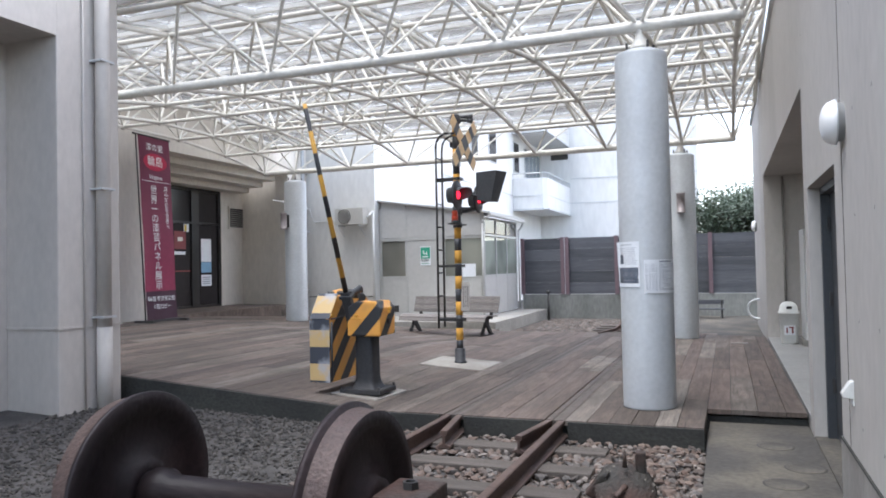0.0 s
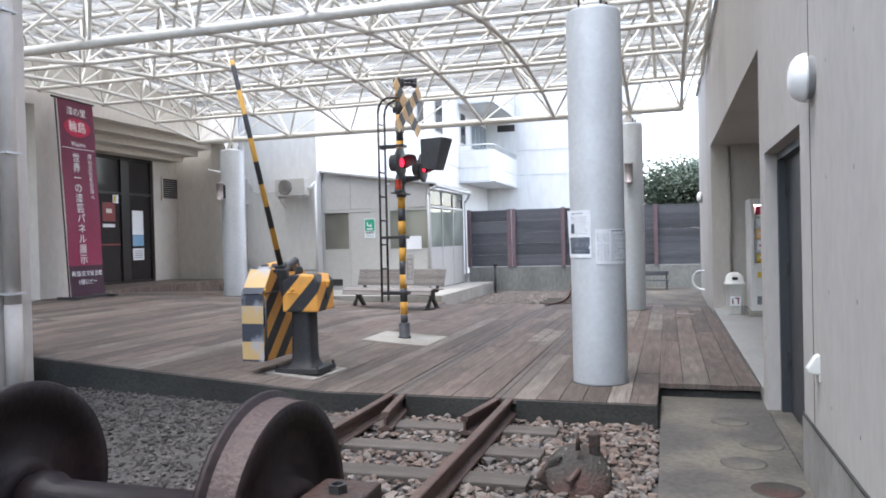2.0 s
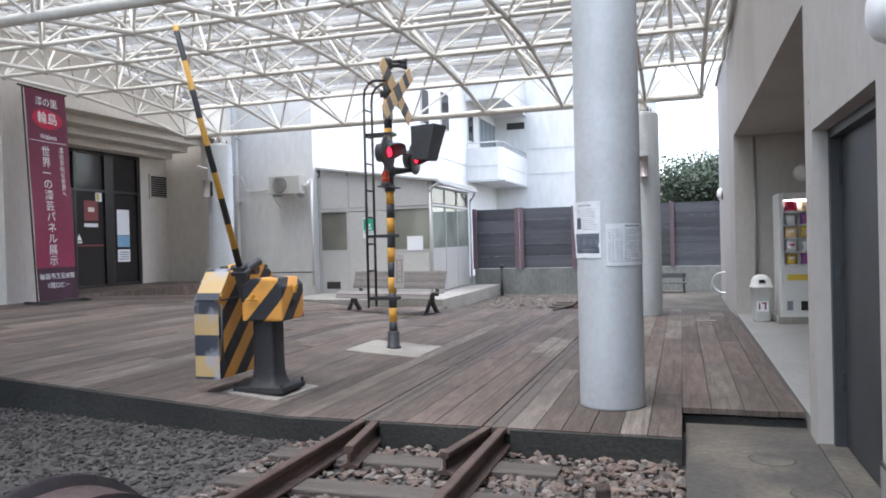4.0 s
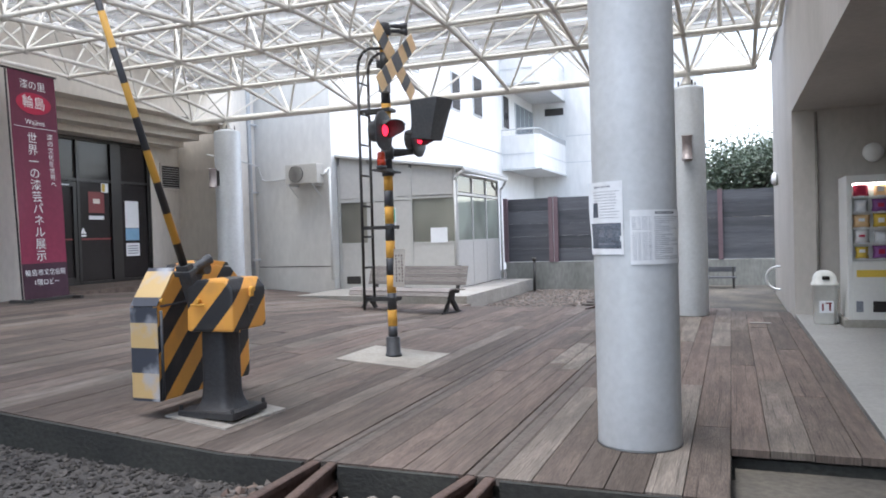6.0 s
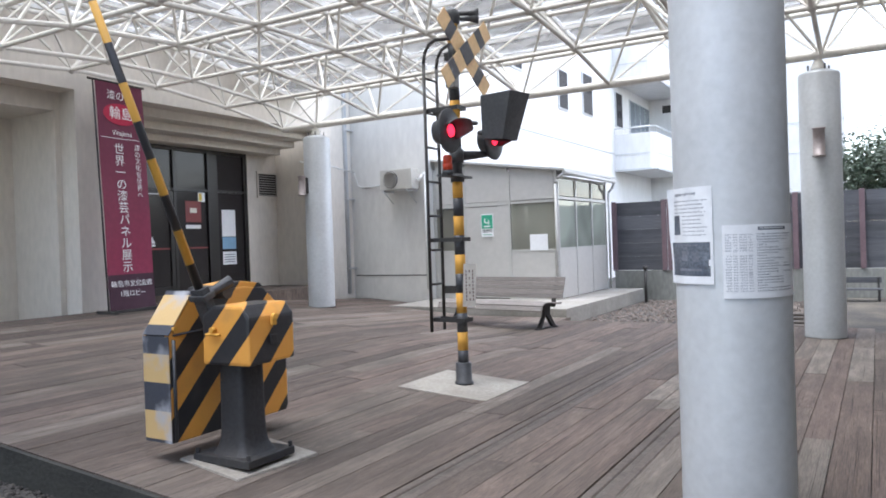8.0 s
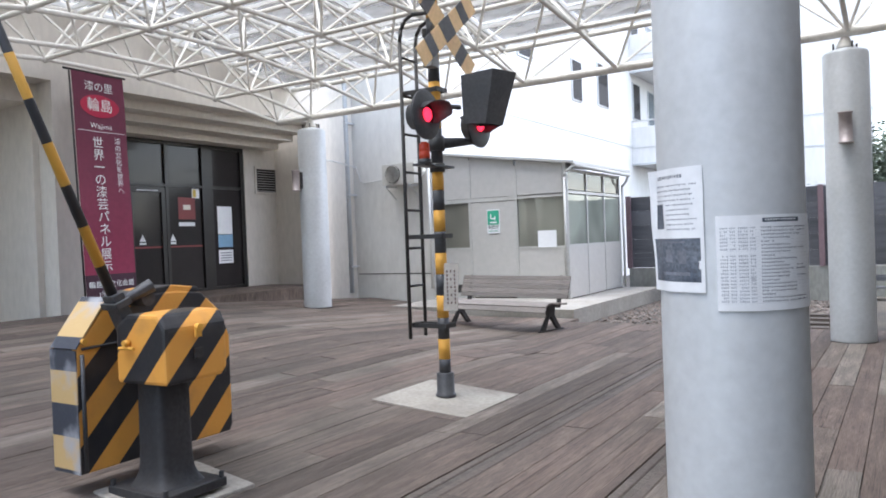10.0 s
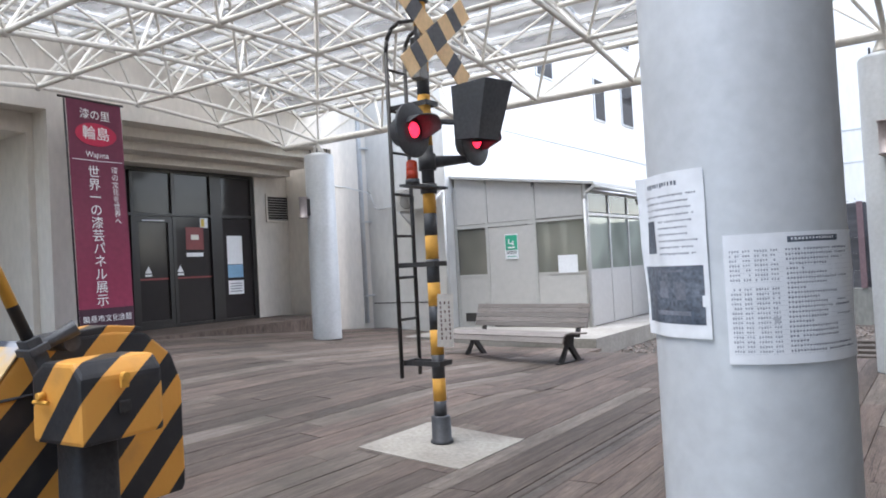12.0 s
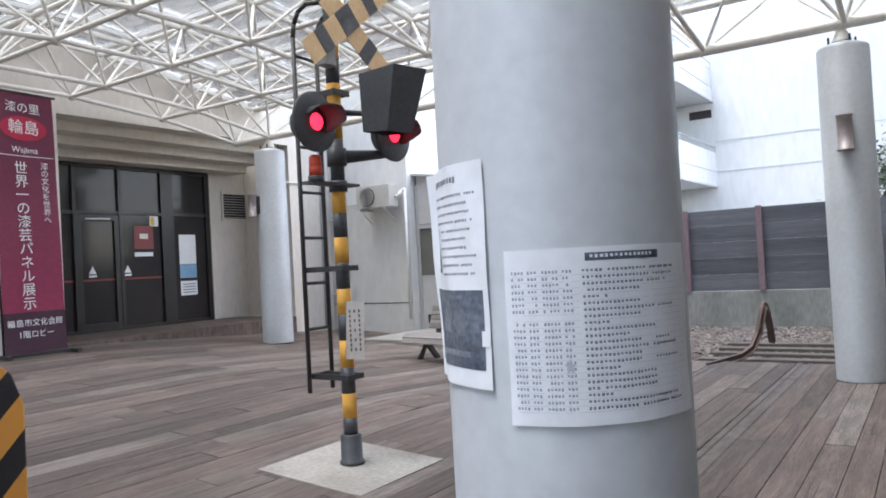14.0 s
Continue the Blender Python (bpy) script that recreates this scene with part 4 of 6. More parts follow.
part("boom_clamp", bm, M_BLACK, gate, "black clamp with a torn rubber sleeve", bevel=0.006)

# ---------------------------------------------------------------- warning signal
SX, SY = -3.724, 10.25
SZ = deck_z(SX, SY)
sig = thing("crossing_signal", "striped level-crossing warning post with lit red lights, crossbuck and ladder", "signal post", (SX, SY, 0))
bm = bmesh.new()
sect = [[bm.verts.new((x, y, deck_z(SX + x, SY) + d)) for y, d in ((-0.50, -0.02), (-0.50, 0.009), (0.46, 0.009), (0.46, -0.02))] for x in (-0.46, RAMP0 - SX, 0.50)]
for a, b in zip(sect, sect[1:]):
    for k in range(4):
        bm.faces.new((a[k], a[(k + 1) % 4], b[(k + 1) % 4], b[k]))
bm.faces.new(sect[0])
bm.faces.new(sect[-1][::-1])
part("pad", bm, M_FOOT, sig, "square pale concrete footing", bevel=0.003)
bm = bmesh.new()
lathe(bm, [(0.092, SZ + 0.005), (0.092, SZ + 0.03), (0.080, SZ + 0.035), (0.078, 0.49), (0.066, 0.50)], seg=24)
part("sleeve", bm, M_BLACK, sig, "black rubber foot sleeve")
edges = [0.48, 0.62, 0.80, 0.99, 1.19, 1.38, 1.57, 1.76, 1.95, 2.13, 2.33, 2.68, 3.094, 3.28, 3.47, 3.66, 3.86]
for k, (a, b) in enumerate(zip(edges, edges[1:])):
    bm = bmesh.new()
    tube(bm, (0, 0, a), (0, 0, b), 0.052, seg=20)
    part("band", bm, M_BLACK if k % 2 == 0 else M_YEL, sig, "black painted band" if k % 2 == 0 else "yellow painted band")
bm = bmesh.new()
lathe(bm, [(0.058, 3.85), (0.078, 3.86), (0.078, 3.96), (0.06, 3.99), (0.001, 4.0)], seg=18)
horn = part("horn_body", bm, M_BLACK, sig, "black horn housing on the post's top")
for dz in (-0.025, 0.03):
    bm = bmesh.new()
    tube(bm, (0.05, 0.035, 3.93 + dz), (0.15, 0.105, 3.93 + dz), 0.020, 0.026, seg=12)
    tube(bm, (0.15, 0.105, 3.93 + dz), (0.215, 0.15, 3.93 + dz), 0.026, 0.05, seg=12)
    part("horn", bm, M_BLACK, horn, "short flared black horn")
# crossbuck
for s in (-1, 1):
    bands = ((-0.355, -0.24), (0.24, 0.355))
    m = Matrix.Translation((0.12 + 0.012 * s, 0.04, 3.555)) @ pose(0, 0, 0, 0, 0, -6) @ pose(0, 0, 0, 39 * s, 0, 0)
    bm = bmesh.new()
    bx(bm, -0.004, 0.004, -0.50, 0.50, -0.092, 0.092, m)
    arm = part("crossbuck_board", bm, M_SIGNY, sig, "faded yellow and black crossbuck board")
    for a, b in bands:
        bm = bmesh.new()
        bx(bm, -0.0065, 0.0065, a, b, -0.0925, 0.0925, m)
        part("dark_band", bm, M_DARKBAND, arm)
    if s == 1:
        bm = bmesh.new()
        bx(bm, -0.0075, 0.0075, -0.088, 0.088, -0.094, 0.094, m)
        part("dark_band", bm, M_DARKBAND, arm)
bm = bmesh.new()
bx(bm, -0.09, 0.10, -0.03, 0.03, 3.50, 3.58)
part("bracket", bm, M_STEELD, sig, "grey crossbuck bracket", bevel=0.006)
bm = bmesh.new()
bx(bm, -0.01, 0.09, -0.16, -0.05, 3.20, 3.34)
part("junction_box", bm, M_GREYBOX, sig, "pale grey junction box", bevel=0.01)
# lights
for xx, yy, zz in ((0.04, -0.36, 2.745), (0.09, 0.46, 2.742)):
    bm = bmesh.new()
    m = Matrix.Translation((0.10 + xx, yy, zz)) @ pose(0, 0, 0, 0, 90, 0)
    lathe(bm, [(0.05, -0.16), (0.11, -0.14), (0.125, -0.03), (0.207, -0.02), (0.212, 0.0), (0.207, 0.005), (0.11, 0.006)], m, seg=36)
    lamp = part("lamp_head", bm, M_BLACK, sig, "round black lamp head")
    bm = bmesh.new()
    lathe(bm, [(0.060, 0.004), (0.060, 0.012), (0.050, 0.024), (0.03, 0.036), (0.001, 0.038)], m, seg=28)
    part("lens", bm, M_REDON, lamp, "lit red lens")
    bm = bmesh.new()
    n = 22
    prev = None
    for k in range(n + 1):
        a = radians(-38 + 192 * k / n)
        dy, dz = math.cos(a), math.sin(a)
        ln = 0.04 + 0.15 * min(1.0, max(0.0, (154 - math.degrees(a)) / 95)) * min(1.0, max(0.15, (math.degrees(a) + 40) / 40))
        cur = [bm.verts.new((0.105 + xx + u * ln, yy + r * dy, zz + r * dz)) for u in (0, 1) for r in (0.102, 0.109)]
        if prev:
            bm.faces.new((prev[0], cur[0], cur[2], prev[2]))
            bm.faces.new((prev[1], prev[3], cur[3], cur[1]))
            bm.faces.new((prev[2], cur[2], cur[3], prev[3]))
        prev = cur
    part("visor", bm, M_BLACK, lamp)
bm = bmesh.new()
tube(bm, (0.0, 0.0, 2.885), (0.08, 0.30, 2.90), 0.022, seg=10)
tube(bm, (0.0, 0.0, 2.885), (0.05, -0.30, 2.88), 0.022, seg=10)
part("upper_arm", bm, M_BLACK, sig)
bm = bmesh.new()
a, b = Vector((0.0, 0.0, 2.545)), Vector((0.17, 0.49, 2.60))
tube(bm, a, b, 0.055, 0.028, seg=10)
tube(bm, (0, 0, 2.48), (0, 0, 2.61), 0.072, seg=20)
part("lower_arm", bm, M_BLACK, sig)
# square shade
bm = bmesh.new()
top = [(0.345, -0.12, 3.085), (0.66, -0.12, 3.10), (0.735, 0.17, 3.10), (0.36, 0.17, 3.085)]
low = [(0.345, -0.10, 2.675), (0.56, -0.10, 2.655), (0.60, 0.14, 2.655), (0.36, 0.14, 2.675)]
vt, vl = [bm.verts.new(p) for p in top], [bm.verts.new(p) for p in low]
bm.faces.new(vt)
for k in range(4):
    bm.faces.new((vl[k], vl[(k + 1) % 4], vt[(k + 1) % 4], vt[k]))
part("shade", bm, M_BLACK, sig, "large square black sheet-metal shade", bevel=0.004)
bm = bmesh.new()
tube(bm, (0.10, 0.30, 2.80), (0.40, 0.10, 2.74), 0.02, seg=8)
part("shade_arm", bm, M_BLACK, sig)
# beacon
bm = bmesh.new()
bx(bm, -0.02, 0.10, -0.36, 0.13, 2.325, 2.345)
tube(bm, (0, 0, 2.29), (0, 0, 2.37), 0.068, seg=20)
tube(bm, (0.075, -0.315, 2.34), (0.075, -0.315, 2.38), 0.055, seg=18)
bk = part("beacon_bracket", bm, M_BLACK, sig)
bm = bmesh.new()
lathe(bm, [(0.047, 2.38), (0.047, 2.44), (0.041, 2.445), (0.045, 2.45), (0.043, 2.51), (0.030, 2.525)], Matrix.Translation((0.075, -0.315, 0)), seg=20)
part("beacon", bm, M_BEACON, bk, "orange-red beacon lens")
# notice plate
pl = thing("notice_plate", "weathered white notice plate wired to the striped post", "notice", (SX + 0.105, SY - 0.015, 1.265), turn=45)
bm = bmesh.new()
bx(bm, -0.065, 0.065, -0.006, 0.0, -0.21, 0.21, pose(0, 0, 0, 0, 3, 0))
part("plate", bm, M_OLDP, pl)
for c in range(3):
    for k in range(0, 9, 1 + c % 2):
        boxes("print_bar", M_INKR, pl, (0.035 - 0.034 * c - 0.008, 0.035 - 0.034 * c + 0.004, -0.0085, -0.0065, 0.15 - 0.035 * k - 0.022, 0.15 - 0.035 * k))
# ladder
bm = bmesh.new()
for yy in (-0.105, 0.145):
    bm2 = bmesh.new()
    tp = [(-0.29, yy, 0.80), (-0.285, yy, 3.48), (-0.27, yy, 3.58), (-0.22, yy, 3.66), (-0.14, yy, 3.70), (0.0, yy * 0.5, 3.70)]
    bent(bm2, tp, 0.017, seg=8)
    part("ladder_rail", bm2, M_STEELD, sig, "dark steel ladder rail")
bm.free()
for k in range(8):
    bm = bmesh.new()
    z = 0.93 + 0.345 * k
    tube(bm, (-0.29, -0.105, z), (-0.29, 0.145, z), 0.012, seg=8)
    part("rung", bm, M_STEELD, sig)
for z in (0.92, 1.72, 3.02):
    bm = bmesh.new()
    bx(bm, -0.30, 0.075, -0.075, -0.062, z - 0.02, z + 0.02)
    bx(bm, -0.30, 0.075, 0.062, 0.075, z - 0.02, z + 0.02)
    bx(bm, 0.066, 0.078, -0.09, 0.09, z - 0.02, z + 0.02)
    part("ladder_clamp", bm, M_STEELD, sig)

# ---------------------------------------------------------------- bench
bz = deck_z(-5.6, 15.6)
bench = thing("bench", "grey weathered slatted park bench with dark cast legs", "bench", (-5.80, 15.36, bz), turn=-11)
bench.scale = (1.29, 1.12, 1.06)
for y, z, lean in ((-0.335, 0.335, 62), (-0.295, 0.395, 30), (-0.215, 0.415, 6), (-0.125, 0.415, -4), (-0.035, 0.405, -6), (0.055, 0.395, -6), (0.145, 0.388, -4)):
    bm = bmesh.new()
    bx(bm, -0.86, 0.86, -0.04, 0.04, -0.013, 0.013, Matrix.Translation((0, y, z)) @ pose(0, 0, 0, lean, 0, 0))
    part("seat_slat", bm, M_BENCH, bench, bevel=0.005)
for k in range(5):
    bm = bmesh.new()
    m = Matrix.Translation((0, 0.20 + 0.021 * k, 0.455 + 0.066 * k)) @ pose(0, 0, 0, -17, 0, 0)
    bx(bm, -0.86, 0.86, -0.012, 0.012, 0, 0.064, m)
    part("back_slat", bm, M_BENCH, bench, bevel=0.005)
for x in (-0.72, 0.72):
    bm = bmesh.new()
    for p in ([(-0.24, 0.0), (-0.16, 0.0), (-0.02, 0.24), (-0.06, 0.24)], [(0.16, 0.0), (0.24, 0.0), (0.06, 0.24), (-0.02, 0.22)],
              [(-0.27, 0.355), (0.22, 0.33), (0.22, 0.372), (-0.24, 0.397)], [(-0.07, 0.22), (0.07, 0.22), (0.09, 0.34), (-0.09, 0.36)],
              [(0.17, 0.32), (0.225, 0.32), (0.325, 0.78), (0.30, 0.79)], [(-0.27, 0.0), (0.28, 0.0), (0.28, 0.022), (-0.27, 0.022)]):
        extrude_poly(bm, p, 0.045, Matrix.Translation((x + 0.022, 0, 0)) @ pose(0, 0, 0, 0, 0, 90))
    part("leg", bm, M_STEELD, bench, "dark cast-iron leg", bevel=0.004)

# ---------------------------------------------------------------- smoking shed
hut = thing("smoking_shed", "grey aluminium prefabricated smoking shed on a concrete apron", "shed", (0, 0, 0.36))
x0, x1, y0, y1 = -9.18, -6.08, 18.86, 22.2
zl, zr = 3.23, 2.79
boxes("back_wall", M_SHED, hut, (x0, x1, y1 - 0.05, y1, 0, 2.7))
boxes("side_wall", M_SHED, hut, (x0, x0 + 0.05, y0 + 0.05, y1 - 0.05, 0, 3.05))
boxes("shed_floor", M_SLAB, hut, (x0 + 0.06, x1 - 0.06, y0 + 0.06, y1 - 0.06, 0, 0.03))
bm = bmesh.new()
bx(bm, x0 + 0.05, -8.40, y0, y0 + 0.04, 0, 1.06)
part("panel", bm, M_SHED, hut)
boxes("door", M_SHED, hut, (-8.33, -7.27, y0 - 0.006, y0 + 0.03, 0.03, 2.09), bevel=0.004)
boxes("panel", M_SHED, hut, (-7.20, -6.16, y0, y0 + 0.04, 0, 1.06))
for a, b in ((-9.13, -8.37), (-8.33, -7.27), (-7.20, -6.16)):
    bm = bmesh.new()
    ta, tb = (zl + (zr - zl) * (q - x0) / (x1 - x0) for q in (a, b))
    extrude_poly(bm, [(a, 2.20), (b, 2.20), (b, tb), (a, ta)], 0.04, Matrix.Translation((0, y0, 0)))
    part("upper_panel", bm, M_SHED, hut)
for x in (x0 + 0.025, -8.365, -7.235, x1 - 0.03):
    boxes("mullion", M_SHEDT, hut, (x - 0.033, x + 0.033, y0 - 0.012, y0 + 0.05, 0, zr + (0.24 if x < -8 else 0.05)))
for z in (1.08, 2.15):
    boxes("rail_bar", M_SHEDT, hut, (-7.20, -6.14, y0 - 0.010, y0 + 0.045, z - 0.025, z + 0.025))
boxes("rail_bar", M_SHEDT, hut, (x0 + 0.06, -8.40, y0 - 0.010, y0 + 0.045, 1.06, 1.12))
boxes("rail_bar", M_SHEDT, hut, (x0 + 0.06, -7.27, y0 - 0.010, y0 + 0.045, 2.11, 2.19))
for a, b, c, d, g in ((x0 + 0.06, -8.40, 1.06, 2.10, M_FROSTW), (-7.20, -6.15, 1.10, 2.13, M_WINGL)):
    o = boxes("window_pane", g, hut, (a, b, y0 + 0.015, y0 + 0.021, c, d), label="greenish window pane")
    o.visible_shadow = False
for k in range(4):
    y = y0 + 0.05 + (y1 - y0 - 0.1) * k / 3
    boxes("mullion", M_SHEDT, hut, (x1 - 0.05, x1 + 0.012, y - 0.03, y + 0.03, 0, 2.70))
    if k < 3:
        ya, yb = y + 0.03, y + (y1 - y0 - 0.1) / 3 - 0.03
        boxes("lower_panel", M_SHED, hut, (x1 - 0.04, x1, ya, yb, 0.02, 1.06))
        o = boxes("window_pane", M_FROST, hut, (x1 - 0.022, x1 - 0.016, ya, yb, 1.12, 2.16), label="frosted pale green pane")
        o.visible_shadow = False
        o = boxes("transom_pane", M_TRANS, hut, (x1 - 0.022, x1 - 0.016, ya, yb, 2.26, 2.62), label="dim brownish transom pane")
        o.visible_shadow = False
for z in (1.09, 2.21, 2.66):
    boxes("rail_bar", M_SHEDT, hut, (x1 - 0.045, x1 + 0.006, y0 + 0.05, y1 - 0.05, z - 0.03, z + 0.03))
bm = bmesh.new()
extrude_poly(bm, [(x0 - 0.05, zl + 0.01), (x1 + 0.22, zr - 0.02), (x1 + 0.22, zr + 0.03), (x0 - 0.05, zl + 0.06)], y1 - y0 + 0.25, Matrix.Translation((0, y0 - 0.10, 0)))
part("roof", bm, M_SHEDT, hut, "pale sheet-metal lean-to roof")
bm = bmesh.new()
bent(bm, [(x1 + 0.20, y0 - 0.08, zr - 0.06), (x1 + 0.20, y1 + 0.12, zr - 0.08)], 0.045)
bent(bm, [(x1 + 0.20, y1 + 0.10, zr - 0.08), (x1 + 0.14, y1 + 0.06, zr - 0.25), (x1 + 0.05, y1 + 0.05, zr - 0.35), (x1 + 0.05, y1 + 0.05, 0.02)], 0.03)
bent(bm, [(x1 + 0.18, y0 - 0.06, zr - 0.08), (x1 + 0.02, y0 - 0.06, zr - 0.18), (x1 - 0.02, y0 - 0.045, zr - 0.28), (x1 - 0.02, y0 - 0.045, 0.0)], 0.026)
part("gutter", bm, M_SHEDT, hut, "pale gutter and downpipes")
boxes("notice_paper", M_PAPER, hut, (-6.74, -6.32, y0 - 0.016, y0 - 0.012, 1.08, 1.43), label="white paper notice in the window")
vents = boxes("vent", M_STEELD, hut, (-9.0, -8.62, y0 - 0.012, y0 - 0.002, 0.12, 0.30), label="small dark vent grille")
sgn = thing("smoking_area_sign", "green and white smoking-area sign on the shed door", "sign", (-7.78, y0 - 0.010, 2.03))
boxes("board", M_PAPER, sgn, (-0.155, 0.155, -0.012, 0, -0.26, 0.26), bevel=0.004)
boxes("green_panel", M_GREEN, sgn, (-0.14, 0.14, -0.0155, -0.0125, -0.07, 0.24))
boxes("pictogram", M_WHITE, sgn, (-0.085, 0.085, -0.0185, -0.016, -0.035, -0.005), (-0.07, -0.045, -0.0185, -0.016, 0.06, 0.16), (-0.045, 0.03, -0.0185, -0.016, 0.05, 0.075), (0.03, 0.055, -0.0185, -0.016, 0.02, 0.12))
writing("sign_text", "喫煙所", 0.085, M_FRAMED, sgn, Matrix.Translation((0, -0.0135, -0.085)) @ pose(0, 0, 0, 90, 0, 0))
boxes("print_bar", M_GREEN, sgn, (-0.11, 0.11, -0.0155, -0.0125, -0.215, -0.20))

# ---------------------------------------------------------------- pipes, air conditioner and small things on the grey wall
ac = thing("air_conditioner", "white outdoor air-conditioning unit on a wall bracket", "air conditioner", (-9.82, 18.6, 2.95))
boxes("casing", M_ACBOX, ac, (-0.42, 0.46, -0.42, -0.10, 0, 0.47), bevel=0.015)
bm = bmesh.new()
lathe(bm, [(0.20, 0.0), (0.20, 0.014), (0.18, 0.016), (0.02, 0.006)], Matrix.Translation((-0.12, -0.418, 0.235)) @ pose(0, 0, 0, 90, 0, 0), seg=32)
part("fan_guard", bm, M_STEELD, ac, "round dark fan opening")
for k in range(7):
    bm = bmesh.new()
    r = 0.04 + 0.024 * k
    lathe(bm, [(r - 0.004, 0.014), (r - 0.004, 0.02), (r + 0.004, 0.02), (r + 0.004, 0.014)], Matrix.Translation((-0.12, -0.42, 0.235)) @ pose(0, 0, 0, 90, 0, 0), seg=24)
    part("guard_ring", bm, M_ACBOX, ac)
for x in (-0.33, 0.33):
    bm = bmesh.new()
    bx(bm, x - 0.02, x + 0.02, -0.44, 0.0, -0.05, 0.0)
    tube(bm, (x, -0.40, -0.04), (x, -0.01, -0.32), 0.014, seg=6)
    part("wall_bracket", bm, M_GALV, ac)
bm = bmesh.new()
bent(bm, [(0.46, -0.22, 0.22), (0.52, -0.20, 0.20), (0.56, -0.12, 0.32), (0.60, -0.06, 0.36), (0.60, -0.05, -2.35)], 0.035)
part("hose", bm, M_PLASW, ac, "white wrapped pipe")
dp = thing("downpipe", "blue-grey drain pipe in the wall corner", "pipe", (XF + 0.02, 18.35, 0.5))
bm = bmesh.new()
tube(bm, (-0.4, 0.0, 0.0), (-0.4, 0.0, 8.5), 0.055, seg=14)
part("pipe", bm, M_COL, dp)
for z in (0.6, 2.3, 4.0):
    boxes("clip", M_GALV, dp, (-0.47, -0.33, -0.065, 0.25, z, z + 0.035))
cd = thing("conduit", "thin white conduit along the grey wall", "conduit")
bm = bmesh.new()
bent(bm, [(XF + 0.03, 16.2, 3.55), (XF + 0.03, 17.35, 3.52), (XF - 0.3, 18.2, 3.52), (XF - 0.28, 18.56, 3.48), (-11.18, 18.56, 3.15), (-11.05, 18.56, 3.08), (-10.4, 18.56, 3.12)], 0.016, seg=8)
part("tube", bm, M_PLASW, cd)
sbox("joint_north", M_STEELD, "dark joint line across the grey wall", "joint", (-11.35, -9.2, 18.592, 18.597, 0.92, 0.94))

# ---------------------------------------------------------------- hall doors
dr = thing("entrance_door", "dark glazed sliding entrance doors with posters and a red safety line", "door", (XD, 0, 0.80))
tagged(dr, kind="structure")
y0, y1, zt = 12.25, 16.33, 3.08
boxes("glass", M_DARKGL, dr, (-0.06, -0.05, y0, y1, 0.02, zt), label="dark reflecting glass")
for y, w in ((12.28, 0.03), (13.40, 0.03), (14.29, 0.035), (15.31, 0.14), (16.28, 0.05)):
    boxes("frame_post", M_FRAMED, dr, (-0.08, 0.0, y - w, y + w, 0, zt))
leaf = boxes("sliding_leaf", M_FRAMED, dr, (-0.046, -0.01, 13.43, 13.52, 0.03, 2.13), (-0.046, -0.01, 14.16, 14.25, 0.03, 2.13), (-0.046, -0.01, 13.52, 14.16, 2.03, 2.13), (-0.046, -0.01, 13.52, 14.16, 0.03, 0.16), label="dark frame of a sliding door leaf")
boxes("sticker", M_PAPER, leaf, (-0.0085, -0.006, 13.60, 14.08, 2.055, 2.075), label="pale strip on the door head")
for z in (0.03, 2.18, 3.03):
    boxes("frame_rail", M_FRAMED, dr, (-0.078, -0.002, y0, y1, z - 0.03, z + 0.03))
boxes("safety_line", M_REDP, dr, (-0.049, -0.047, y0, 15.16, 0.93, 0.965), label="thin red line on the glass")
boxes("poster", M_REDP, dr, (-0.049, -0.046, 14.58, 15.00, 1.50, 1.95), label="red poster on the glass")
boxes("poster", M_OLDP, dr, (-0.045, -0.043, 14.70, 14.88, 1.70, 1.80), label="pale picture on the red poster")
boxes("print_bar", M_PAPER, dr, (-0.049, -0.046, 14.58, 14.98, 1.36, 1.44))
boxes("sticker", M_PAPER, dr, (-0.049, -0.046, 14.93, 15.12, 1.94, 2.14), label="pale square sticker on the glass")
boxes("sticker", M_YPRINT, dr, (-0.045, -0.043, 14.95, 15.03, 1.96, 2.12), label="yellow half of a sticker")
boxes("poster", M_PAPER, dr, (-0.049, -0.046, 15.58, 15.98, 1.18, 1.78), label="white sheet on the glass")
boxes("poster", M_BLUE, dr, (-0.049, -0.046, 15.58, 15.98, 0.90, 1.17), label="blue and white leaflet on the glass")
boxes("poster", M_PAPER, dr, (-0.049, -0.046, 15.58, 15.98, 0.55, 0.84), label="white leaflet on the glass")
for k in range(4):
    boxes("print_bar", M_INK, dr, (-0.0455, -0.0445, 15.63, 15.93, 0.60 + 0.055 * k, 0.62 + 0.055 * k))
for y in (13.72, 14.42):
    bm = bmesh.new()
    extrude_poly(bm, [(-0.075, 0.0), (0.075, 0.0), (0.075, 0.04), (-0.075, 0.04)], 0.002, Matrix.Translation((-0.046, y, 1.0)) @ pose(0, 0, 0, 0, 0, -90))
    extrude_poly(bm, [(-0.075, 0.06), (0.075, 0.06), (0.0, 0.20)], 0.002, Matrix.Translation((-0.046, y, 1.0)) @ pose(0, 0, 0, 0, 0, -90))
    part("arrow_mark", bm, M_PAPER, dr, "small white triangle mark on the glass")
vt = thing("wall_vent", "square dark louvred vent in a pale frame", "vent", (XD, 17.0, 2.88))
boxes("frame", M_BEIGE, vt, (0.0, 0.035, -0.36, 0.36, 0.0, 0.05), (0.0, 0.035, -0.36, 0.36, 0.57, 0.62), (0.0, 0.035, -0.36, -0.31, 0.05, 0.57), (0.0, 0.035, 0.31, 0.36, 0.05, 0.57))
boxes("opening", M_DARKGL, vt, (0.002, 0.008, -0.31, 0.31, 0.05, 0.57))
